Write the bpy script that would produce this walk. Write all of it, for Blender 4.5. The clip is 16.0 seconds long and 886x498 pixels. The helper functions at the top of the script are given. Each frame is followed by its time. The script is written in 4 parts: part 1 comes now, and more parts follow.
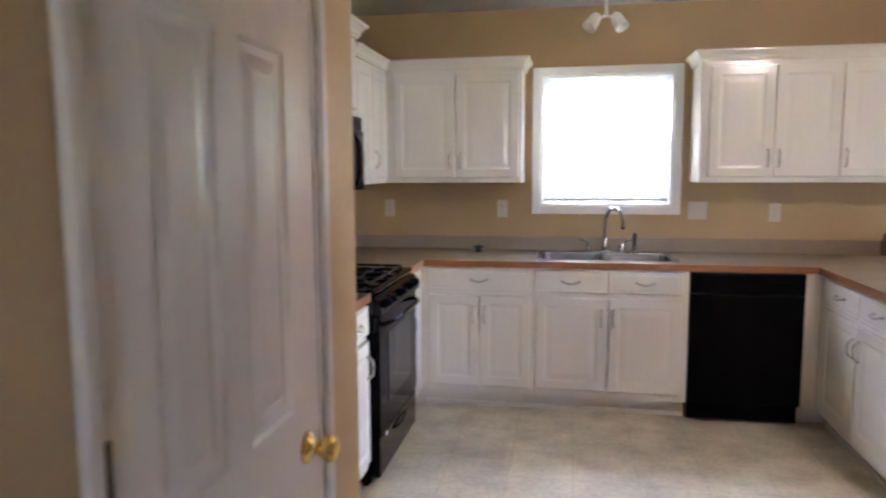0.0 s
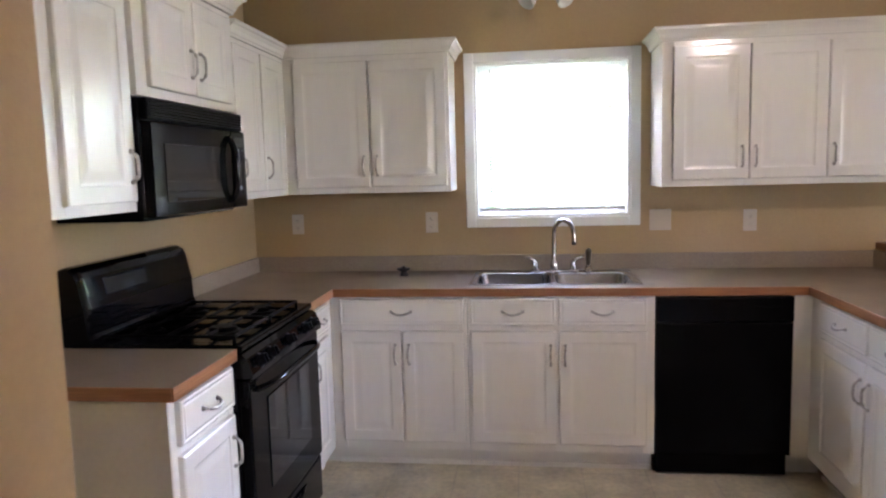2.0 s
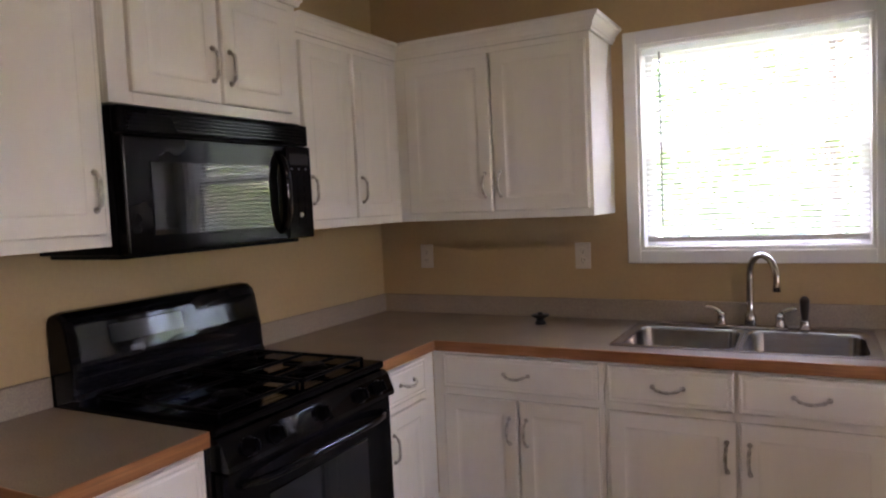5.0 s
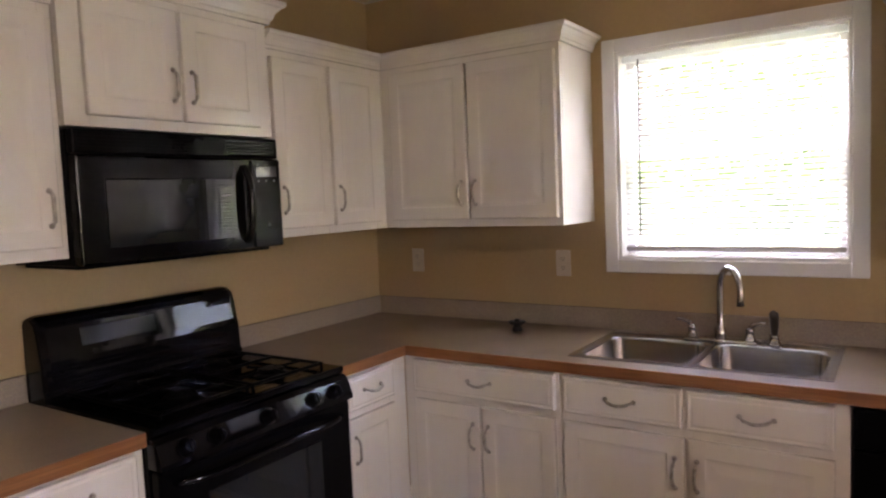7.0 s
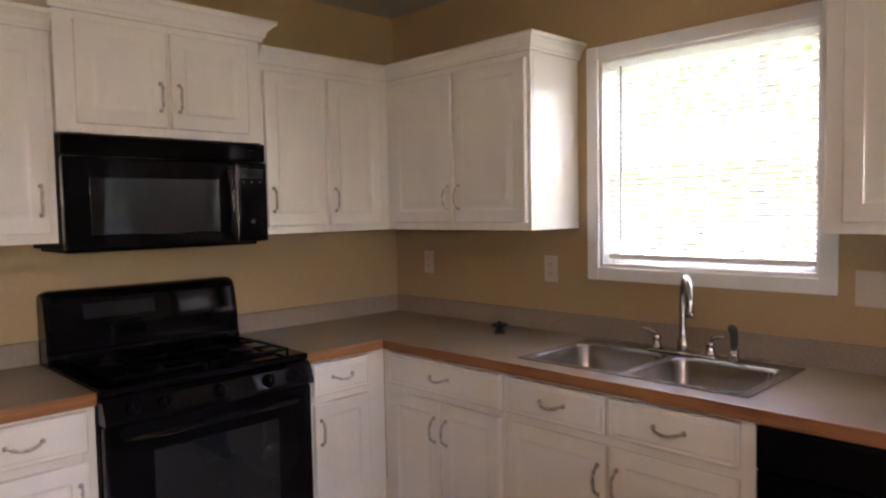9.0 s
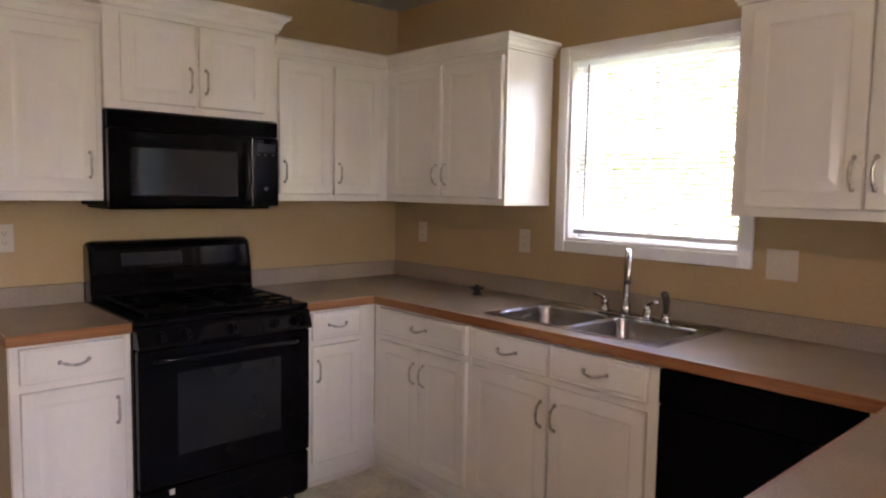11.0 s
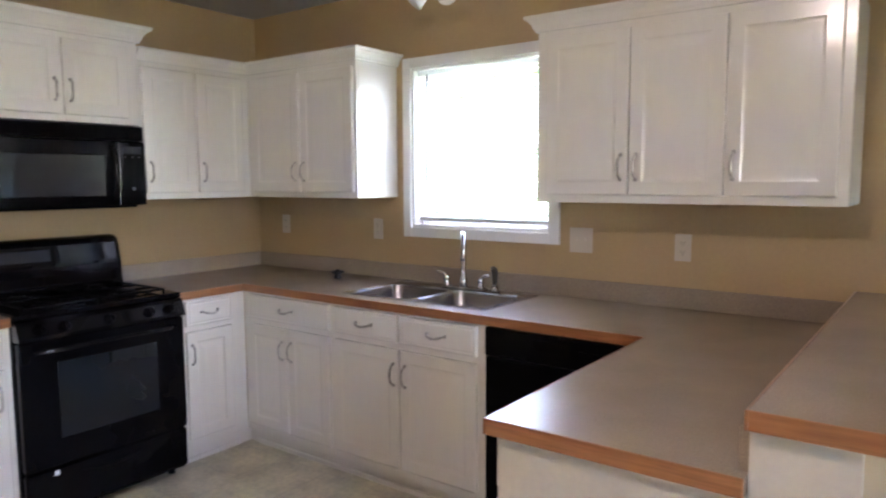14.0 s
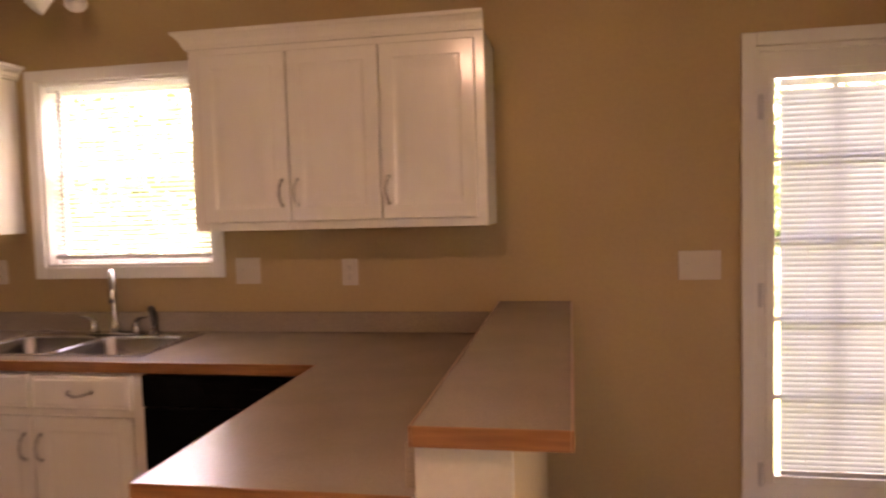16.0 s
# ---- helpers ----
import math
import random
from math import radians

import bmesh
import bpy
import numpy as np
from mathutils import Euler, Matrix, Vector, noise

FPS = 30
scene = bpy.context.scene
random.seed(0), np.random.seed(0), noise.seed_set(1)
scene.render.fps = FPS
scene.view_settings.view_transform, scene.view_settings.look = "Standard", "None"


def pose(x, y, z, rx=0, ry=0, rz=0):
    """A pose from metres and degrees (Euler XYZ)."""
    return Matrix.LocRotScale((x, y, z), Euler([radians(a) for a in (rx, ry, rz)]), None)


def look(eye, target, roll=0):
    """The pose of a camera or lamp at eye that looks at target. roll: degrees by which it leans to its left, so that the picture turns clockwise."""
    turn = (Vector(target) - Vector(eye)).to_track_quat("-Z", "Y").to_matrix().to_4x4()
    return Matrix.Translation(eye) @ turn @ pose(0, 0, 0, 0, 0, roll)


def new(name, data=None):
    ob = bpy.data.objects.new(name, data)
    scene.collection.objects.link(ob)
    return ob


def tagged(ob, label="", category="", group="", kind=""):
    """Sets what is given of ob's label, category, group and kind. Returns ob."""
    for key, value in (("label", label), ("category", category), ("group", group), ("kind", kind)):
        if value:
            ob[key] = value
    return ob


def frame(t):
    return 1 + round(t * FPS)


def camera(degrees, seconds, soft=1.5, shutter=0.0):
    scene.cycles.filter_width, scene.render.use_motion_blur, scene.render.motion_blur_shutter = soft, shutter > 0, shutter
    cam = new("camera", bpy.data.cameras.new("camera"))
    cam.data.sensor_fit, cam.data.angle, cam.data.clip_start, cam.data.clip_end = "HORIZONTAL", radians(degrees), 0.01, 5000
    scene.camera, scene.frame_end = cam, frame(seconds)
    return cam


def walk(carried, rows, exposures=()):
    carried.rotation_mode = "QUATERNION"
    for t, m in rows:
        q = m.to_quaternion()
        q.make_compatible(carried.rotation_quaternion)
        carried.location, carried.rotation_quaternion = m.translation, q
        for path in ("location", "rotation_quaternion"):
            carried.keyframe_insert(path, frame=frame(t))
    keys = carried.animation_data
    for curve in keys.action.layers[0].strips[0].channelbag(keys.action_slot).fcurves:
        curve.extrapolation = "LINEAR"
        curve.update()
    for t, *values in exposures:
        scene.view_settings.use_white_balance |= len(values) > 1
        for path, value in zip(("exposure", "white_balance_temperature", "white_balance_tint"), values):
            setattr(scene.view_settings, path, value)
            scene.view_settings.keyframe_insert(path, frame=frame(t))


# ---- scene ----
cam = camera(65, 16.0, soft=2.2, shutter=0.5)
PATH = [
    (0, (1.491, -4.698, 1.457), (1.135, -2.743, 1.228), -0.3),
    (0.5, (1.498, -4.514, 1.429), (1.288, -2.536, 1.223), -0.7),
    (1, (1.590, -4.344, 1.438), (1.362, -2.368, 1.234), -1.3),
    (1.5, (1.588, -4.107, 1.478), (1.366, -2.131, 1.255), -1.5),
    (2, (1.580, -3.898, 1.472), (1.339, -1.925, 1.251), -1.5),
    (2.5, (1.559, -3.693, 1.465), (1.273, -1.725, 1.249), -1.4),
    (3, (1.550, -3.452, 1.430), (1.163, -1.499, 1.240), -1.7),
    (3.5, (1.610, -3.292, 1.430), (1.078, -1.373, 1.247), -2.0),
    (4, (1.748, -3.161, 1.424), (1.042, -1.297, 1.267), -2.3),
    (6.5, (2.170, -2.835, 1.491), (1.085, -1.161, 1.346), -2.6),
    (7, (2.292, -2.821, 1.499), (1.186, -1.162, 1.350), -2.4),
    (7.5, (2.407, -2.778, 1.496), (1.280, -1.132, 1.352), -2.2),
    (8, (2.582, -2.699, 1.489), (1.374, -1.110, 1.350), -1.9),
    (8.5, (2.752, -2.574, 1.467), (1.428, -1.081, 1.343), -1.7),
    (9, (2.896, -2.494, 1.456), (1.473, -1.093, 1.345), -1.1),
    (11.5, (3.432, -2.787, 1.442), (1.976, -1.428, 1.260), 1.4),
    (12, (3.523, -2.908, 1.470), (2.128, -1.491, 1.250), 1.7),
    (12.5, (3.607, -2.956, 1.465), (2.243, -1.513, 1.232), 1.6),
    (13, (3.676, -2.966, 1.437), (2.320, -1.513, 1.209), 1.4),
    (13.5, (3.682, -2.954, 1.454), (2.403, -1.432, 1.236), 0.5),
    (14, (3.698, -2.961, 1.465), (2.512, -1.363, 1.266), -0.3),
    (14.5, (3.742, -2.944, 1.430), (2.668, -1.264, 1.273), -1.0),
    (15, (3.728, -2.894, 1.421), (2.855, -1.100, 1.290), -1.3),
    (15.5, (3.721, -2.932, 1.457), (3.113, -1.031, 1.324), -1.9),
    (16, (3.701, -2.852, 1.441), (3.339, -0.889, 1.319), -1.6),
]
EXPOSURES = [
    (0.0, 6.29, 6240, 31), (1.0, 6.45, 6150, 31), (2.0, 6.19, 6200, 31), (3.0, 5.73, 6340, 33), (4.0, 5.37, 6580, 36),
    (6.5, 5.45, 7390, 40), (9.0, 5.51, 7480, 40), (11.5, 5.52, 7100, 38), (13.0, 5.82, 6340, 32), (14.0, 6.02, 6200, 29),
    (14.5, 5.99, 6290, 30), (15.2, 5.97, 6530, 35), (15.5, 5.81, 7580, 43), (15.75, 5.51, 10730, 57), (16.0, 5.46, 10920, 57),
]
walk(cam, [(t, look(eye, target, roll)) for t, eye, target, roll in PATH], EXPOSURES)

# ---- world, sun, lamps ----
world = bpy.data.worlds.new("sky")
scene.world = world
world.use_nodes = True
wn = world.node_tree.nodes
sky = wn.new("ShaderNodeTexSky")
sky.sky_type = "NISHITA"
sky.sun_disc = False
sky.sun_elevation, sky.sun_rotation = radians(50), radians(270)
wn["Background"].inputs["Strength"].default_value = 0.105
world.node_tree.links.new(sky.outputs["Color"], wn["Background"].inputs["Color"])

sun = new("sun", bpy.data.lights.new("sun", "SUN"))
sun.data.energy, sun.data.angle, sun.data.color = 5.0, radians(0.5), (1.0, 0.98, 0.94)
sun.matrix_basis = look((-17, -1, 20), (0, 0, 0))


CEILING_W, HALL_W, EAST_W, SINK_W = 0.043, 0.010, 0.035, 1.5


def daylight(name, m, w, h, watts, tint=(0.90, 0.95, 1.0)):
    """An area lamp that stands in for the sky's light at a window."""
    ob = new(name, bpy.data.lights.new(name, "AREA"))
    ob.data.shape, ob.data.size, ob.data.size_y = "RECTANGLE", w, h
    ob.data.energy, ob.data.color = watts, tint
    ob.matrix_basis = m


# fill lamp for the hall, in a window that is only assumed
daylight("hall_fill_light", look((1.68, -6.22, 1.65), (1.75, 0.0, 1.3)), 0.42, 0.64, HALL_W)
# fill from the east for the range wall; its window is assumed too
daylight("east_fill_light", look((6.22, -3.4, 1.5), (0.0, -2.6, 1.2)), 1.7, 1.1, EAST_W)
daylight("sink_window_daylight", look((1.718, 0.55, 2.5), (1.718, -0.8, 1.1)), 0.9, 0.7, SINK_W, (0.82, 0.91, 1.0))
bulb = new("ceiling_bulb", bpy.data.lights.new("ceiling_bulb", "POINT"))
bulb.data.energy, bulb.data.color, bulb.data.shadow_soft_size = CEILING_W, (1.0, 0.89, 0.76), 0.10
bulb.location = (3.06, -2.72, 2.33)


# ---- materials ----
def nodes_of(name):
    mat = bpy.data.materials.new(name)
    mat.use_nodes = True
    return mat, mat.node_tree.nodes, mat.node_tree.links, mat.node_tree.nodes["Principled BSDF"]


def surface(name, color, rough=0.5, metal=0.0, vary=0.06, scale=4.0, grain=0.0, grain_scale=120.0, bump=0.0, bump_scale=80.0,
            stretch=(1, 1, 1), coat=0.0, spec=0.5, second=None, piece=0.0):
    """A surface with a broad and a fine variation of its colour, its gloss and a fine relief."""
    mat, n, link, bsdf = nodes_of(name)
    co = n.new("ShaderNodeTexCoord")
    mp = n.new("ShaderNodeMapping")
    mp.inputs["Scale"].default_value = stretch
    link.new(co.outputs["Object"], mp.inputs["Vector"])
    big, fine = n.new("ShaderNodeTexNoise"), n.new("ShaderNodeTexNoise")
    big.inputs["Scale"].default_value, big.inputs["Detail"].default_value = scale, 4
    fine.inputs["Scale"].default_value, fine.inputs["Detail"].default_value = grain_scale, 3
    for t in (big, fine):
        link.new(mp.outputs["Vector"], t.inputs["Vector"])
    ramp = n.new("ShaderNodeValToRGB")
    lo = [c * (1 - vary) for c in color] if second is None else second
    hi = [min(1, c * (1 + vary)) for c in color] if second is None else color
    ramp.color_ramp.elements[0].position, ramp.color_ramp.elements[1].position = 0.33, 0.67
    ramp.color_ramp.elements[0].color, ramp.color_ramp.elements[1].color = (*lo, 1), (*hi, 1)
    link.new(big.outputs["Fac"], ramp.inputs["Fac"])
    out = ramp.outputs["Color"]
    if grain:
        gr = n.new("ShaderNodeMapRange")
        gr.inputs["From Min"].default_value, gr.inputs["From Max"].default_value = 0.3, 0.7
        gr.inputs["To Min"].default_value, gr.inputs["To Max"].default_value = 1 - grain, 1 + grain
        link.new(fine.outputs["Fac"], gr.inputs["Value"])
        mul = n.new("ShaderNodeVectorMath")
        mul.operation = "MULTIPLY"
        link.new(out, mul.inputs[0])
        link.new(gr.outputs["Result"], mul.inputs[1])
        out = mul.outputs["Vector"]
    if piece:
        info = n.new("ShaderNodeObjectInfo")
        pr = n.new("ShaderNodeMapRange")
        pr.inputs["To Min"].default_value, pr.inputs["To Max"].default_value = 1 - piece, 1 + piece
        link.new(info.outputs["Random"], pr.inputs["Value"])
        mul2 = n.new("ShaderNodeVectorMath")
        mul2.operation = "MULTIPLY"
        link.new(out, mul2.inputs[0])
        link.new(pr.outputs["Result"], mul2.inputs[1])
        out = mul2.outputs["Vector"]
    link.new(out, bsdf.inputs["Base Color"])
    bsdf.inputs["Roughness"].default_value = rough
    bsdf.inputs["Metallic"].default_value = metal
    bsdf.inputs["Specular IOR Level"].default_value = spec
    bsdf.inputs["Coat Weight"].default_value = coat
    bsdf.inputs["Coat Roughness"].default_value = 0.08
    if bump:
        bt = n.new("ShaderNodeTexNoise")
        bt.inputs["Scale"].default_value, bt.inputs["Detail"].default_value = bump_scale, 3
        link.new(mp.outputs["Vector"], bt.inputs["Vector"])
        bp = n.new("ShaderNodeBump")
        bp.inputs["Strength"].default_value, bp.inputs["Distance"].default_value = bump, 0.002
        link.new(bt.outputs["Fac"], bp.inputs["Height"])
        link.new(bp.outputs["Normal"], bsdf.inputs["Normal"])
    return mat


def wood(name, light, dark, rough=0.4, along=0):
    """Straight-grained wood; along: the axis that the grain follows."""
    stretch = [34.0, 34.0, 34.0]
    stretch[along] = 1.6
    return surface(name, light, rough, second=dark, scale=1.0, stretch=stretch, grain=0.18, grain_scale=5.0, bump=0.12, bump_scale=3.0)


def glowing(name, color, strength):
    mat, n, link, bsdf = nodes_of(name)
    bsdf.inputs["Base Color"].default_value = (*color, 1)
    bsdf.inputs["Emission Color"].default_value = (*color, 1)
    bsdf.inputs["Emission Strength"].default_value = strength
    bsdf.inputs["Roughness"].default_value = 0.3
    return mat


def glass(name, rough=0.0, color=(1, 1, 1)):
    mat, n, link, bsdf = nodes_of(name)
    bsdf.inputs["Base Color"].default_value = (*color, 1)
    bsdf.inputs["Transmission Weight"].default_value = 1.0
    bsdf.inputs["Roughness"].default_value = rough
    bsdf.inputs["IOR"].default_value = 1.45
    return mat


WALL = surface("tan wall paint", (0.455, 0.310, 0.155), 0.62, vary=0.05, scale=1.3, grain=0.03, grain_scale=60, bump=0.25, bump_scale=140)
CEIL = surface("ceiling paint", (0.50, 0.48, 0.46), 0.9, vary=0.04, scale=2.0, grain=0.10, grain_scale=90, bump=0.9, bump_scale=70)
WHITE = surface("cabinet paint", (0.79, 0.74, 0.67), 0.155, vary=0.02, scale=3.0, grain=0.01, grain_scale=45, stretch=(1, 1, 0.35))
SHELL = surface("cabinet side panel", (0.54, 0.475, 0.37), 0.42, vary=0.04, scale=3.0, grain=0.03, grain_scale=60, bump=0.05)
TRIM = surface("trim paint", (0.76, 0.74, 0.70), 0.34, vary=0.03, scale=4.0, grain=0.02, bump=0.06, bump_scale=40)
# white closet door and casing; warm lamp light of the hall is mixed into the colour
DOOR_WARM_LIT = surface("door paint with warm light in it", (0.68, 0.60, 0.53), 0.26, vary=0.03, scale=3.0, grain=0.02, stretch=(1, 1, 0.3))
LAMI = surface("speckled laminate", (0.325, 0.258, 0.195), 0.27, vary=0.05, scale=5.0, grain=0.14, grain_scale=260, spec=0.5)
EDGE_X = wood("oak edge along x", (0.36, 0.15, 0.055), (0.23, 0.085, 0.03), 0.32, 0)
EDGE_Y = wood("oak edge along y", (0.36, 0.15, 0.055), (0.23, 0.085, 0.03), 0.32, 1)
BLACK = surface("black enamel", (0.003, 0.003, 0.0035), 0.11, vary=0.2, scale=3.0, spec=0.10)
MATTE = surface("black matt plastic", (0.003, 0.003, 0.0035), 0.35, vary=0.2, scale=6.0, spec=0.03)
IRON = surface("cast iron", (0.003, 0.003, 0.0032), 0.5, spec=0.06, vary=0.2, scale=20, bump=0.4, bump_scale=300)
SMOKE = surface("smoked oven glass", (0.010, 0.011, 0.012), 0.035, vary=0.1, scale=2.0, spec=0.38)
GLOSS = surface("glossy black enamel", (0.0025, 0.0025, 0.003), 0.05, vary=0.2, scale=3.0, spec=0.22)
DARKGLASS = surface("dark display glass", (0.012, 0.014, 0.017), 0.06, vary=0.1, scale=2.0, spec=0.4)
GREY = surface("grey print", (0.13, 0.135, 0.14), 0.5, vary=0.05)
STEEL = surface("brushed steel", (0.36, 0.35, 0.35), 0.24, metal=1.0, vary=0.06, scale=6.0, grain=0.06, grain_scale=30, stretch=(1, 12, 12), bump=0.06, bump_scale=60)
NICKEL = surface("satin nickel", (0.42, 0.39, 0.35), 0.26, metal=1.0, vary=0.08, scale=20.0)
PULL = surface("antique nickel", (0.46, 0.42, 0.375), 0.28, metal=1.0, vary=0.25, scale=60.0)
BRASS = surface("polished brass", (0.72, 0.50, 0.16), 0.16, metal=1.0, vary=0.08, scale=15.0)
PLATE = surface("ivory plastic", (0.58, 0.50, 0.41), 0.35, vary=0.02, scale=10)
SLOT = surface("dark slot", (0.12, 0.095, 0.07), 0.6, vary=0.1)
RUBBER = surface("black rubber", (0.012, 0.010, 0.009), 0.55, vary=0.2, scale=30)
SLAT = surface("white blind slat", (0.80, 0.81, 0.82), 0.4, vary=0.02, scale=6.0, piece=0.03)
# white slats; the blue of the skylight is put into their colour
SLAT_CLOSED = surface("closed slat tinted with blue daylight", (0.55, 0.62, 0.72), 0.45, vary=0.02, scale=6.0, piece=0.06)
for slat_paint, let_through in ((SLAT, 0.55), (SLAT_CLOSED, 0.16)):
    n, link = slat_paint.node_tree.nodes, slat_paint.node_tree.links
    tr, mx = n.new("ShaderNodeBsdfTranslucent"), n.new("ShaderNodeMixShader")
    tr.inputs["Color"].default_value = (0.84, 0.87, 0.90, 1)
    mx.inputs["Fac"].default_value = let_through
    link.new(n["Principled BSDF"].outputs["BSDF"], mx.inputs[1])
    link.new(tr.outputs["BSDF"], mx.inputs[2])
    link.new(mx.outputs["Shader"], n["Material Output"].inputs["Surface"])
RAIL = surface("solid blind rail", (0.55, 0.54, 0.53), 0.4, vary=0.03, scale=5.0)
VINYL = surface("white vinyl frame", (0.78, 0.78, 0.77), 0.35, vary=0.02, scale=4.0)
PANE = glass("window pane")
FROST = glowing("lit opal glass", (1.0, 0.86, 0.70), 1.2)
GROUND = surface("lawn", (0.07, 0.12, 0.03), 0.95, second=(0.12, 0.13, 0.05), scale=0.7, grain=0.4, grain_scale=25, bump=0.6, bump_scale=18)
BARK = surface("bark", (0.10, 0.075, 0.055), 0.9, vary=0.25, scale=6, bump=0.8, bump_scale=20, stretch=(1, 1, 0.25))
LEAF = surface("leaves", (0.06, 0.13, 0.03), 0.6, second=(0.11, 0.19, 0.045), scale=1.6)


def floor_material():
    """Sheet vinyl: mottled beige squares with faint, slightly darker joints."""
    mat, n, link, bsdf = nodes_of("mottled vinyl")
    co = n.new("ShaderNodeTexCoord")
    brick = n.new("ShaderNodeTexBrick")
    brick.offset, brick.squash = 0.0, 1.0
    for key, v in (("Scale", 1.0), ("Mortar Size", 0.004), ("Mortar Smooth", 0.8), ("Brick Width", 0.305), ("Row Height", 0.305), ("Bias", 0.0)):
        brick.inputs[key].default_value = v
    brick.inputs["Color1"].default_value = (0.69, 0.63, 0.49, 1)
    brick.inputs["Color2"].default_value = (0.63, 0.57, 0.44, 1)
    brick.inputs["Mortar"].default_value = (0.55, 0.50, 0.41, 1)
    link.new(co.outputs["Object"], brick.inputs["Vector"])
    big, fine = n.new("ShaderNodeTexNoise"), n.new("ShaderNodeTexNoise")
    big.inputs["Scale"].default_value, big.inputs["Detail"].default_value = 5.0, 5
    fine.inputs["Scale"].default_value, fine.inputs["Detail"].default_value = 38.0, 4
    out = brick.outputs["Color"]
    for t, a in ((big, 0.20), (fine, 0.12)):
        link.new(co.outputs["Object"], t.inputs["Vector"])
        mr = n.new("ShaderNodeMapRange")
        mr.inputs["From Min"].default_value, mr.inputs["From Max"].default_value = 0.3, 0.7
        mr.inputs["To Min"].default_value, mr.inputs["To Max"].default_value = 1 - a, 1 + a
        link.new(t.outputs["Fac"], mr.inputs["Value"])
        mul = n.new("ShaderNodeVectorMath")
        mul.operation = "MULTIPLY"
        link.new(out, mul.inputs[0])
        link.new(mr.outputs["Result"], mul.inputs[1])
        out = mul.outputs["Vector"]
    link.new(out, bsdf.inputs["Base Color"])
    bsdf.inputs["Roughness"].default_value = 0.40
    bp = n.new("ShaderNodeBump")
    bp.inputs["Strength"].default_value, bp.inputs["Distance"].default_value = 0.25, 0.002
    link.new(fine.outputs["Fac"], bp.inputs["Height"])
    link.new(bp.outputs["Normal"], bsdf.inputs["Normal"])
    return mat


FLOOR = floor_material()


# ---- mesh helpers ----
def link_mesh(name, bm, material):
    bmesh.ops.recalc_face_normals(bm, faces=bm.faces)
    me = bpy.data.meshes.new(name)
    bm.to_mesh(me)
    bm.free()
    me.materials.append(material)
    return new(name, me)


def smooth(ob):
    ob.data.polygons.foreach_set("use_smooth", [True] * len(ob.data.polygons))
    return ob


def part(name, bm, material, parent, label=""):
    ob = link_mesh(name, bm, material)
    ob.parent = parent
    return tagged(ob, label)


def thing(name, m, label, category, group="", kind=""):
    ob = new(name)
    ob.empty_display_size = 0.1
    ob.matrix_basis = m
    return tagged(ob, label, category, group, kind)


def structure(name, bm, material, label=""):
    return tagged(link_mesh(name, bm, material), label, "", "", "structure")


def box(bm, x0, x1, y0, y1, z0, z1, bevel=0.0, segments=2):
    made = bmesh.ops.create_cube(bm, size=1.0, matrix=Matrix.LocRotScale(((x0 + x1) / 2, (y0 + y1) / 2, (z0 + z1) / 2), None, (x1 - x0, y1 - y0, z1 - z0)))
    if bevel:
        edges = {e for v in made["verts"] for e in v.link_edges}
        bmesh.ops.bevel(bm, geom=list(edges), offset=bevel, segments=segments, profile=0.5, affect="EDGES")
    return bm


def boxed(x0, x1, y0, y1, z0, z1, bevel=0.0, segments=2):
    return box(bmesh.new(), x0, x1, y0, y1, z0, z1, bevel, segments)


def disc(bm, centre, axis, r0, r1, depth, segments=24, bevel=0.0):
    """A cylinder or cone from centre along axis."""
    turn = Vector(axis).to_track_quat("Z", "Y").to_matrix().to_4x4()
    m = Matrix.Translation(Vector(centre) + Vector(axis).normalized() * depth / 2) @ turn
    made = bmesh.ops.create_cone(bm, cap_ends=True, segments=segments, radius1=r0, radius2=r1, depth=depth, matrix=m)
    if bevel:
        rims = [e for e in {e for v in made["verts"] for e in v.link_edges} if any(len(f.verts) > 4 for f in e.link_faces)]
        bmesh.ops.bevel(bm, geom=rims, offset=bevel, segments=2, profile=0.5, affect="EDGES")
    return bm


def tube(bm, points, radii, sides=10):
    """A tube through the points, its radius given at each."""
    points = [Vector(p) for p in points]
    rings, ref = [], None
    for i, p in enumerate(points):
        way = (points[min(i + 1, len(points) - 1)] - points[max(i - 1, 0)]).normalized()
        if ref is None:
            ref = way.orthogonal().normalized()
        ref = (ref - way * ref.dot(way)).normalized()
        side = way.cross(ref)
        r = radii[i] if isinstance(radii, (list, tuple)) else radii
        rings.append([bm.verts.new(p + (ref * math.cos(a) + side * math.sin(a)) * r) for a in (2 * math.pi * k / sides for k in range(sides))])
    for a, b in zip(rings, rings[1:]):
        for k in range(sides):
            bm.faces.new((a[k], a[(k + 1) % sides], b[(k + 1) % sides], b[k]))
    bm.faces.new(rings[0])
    bm.faces.new(rings[-1])
    return bm


def lathe(bm, profile, centre=(0, 0, 0), axis=(0, 0, 1), segments=24):
    """A turned body: profile rows of (radius, height along the axis)."""
    m = Matrix.Translation(centre) @ Vector(axis).to_track_quat("Z", "Y").to_matrix().to_4x4()
    rings = [[bm.verts.new(m @ Vector((r * math.cos(2 * math.pi * k / segments), r * math.sin(2 * math.pi * k / segments), h))) for k in range(segments)] for r, h in profile]
    for a, b in zip(rings, rings[1:]):
        for k in range(segments):
            bm.faces.new((a[k], a[(k + 1) % segments], b[(k + 1) % segments], b[k]))
    bm.faces.new(rings[0])
    bm.faces.new(rings[-1])
    return bm


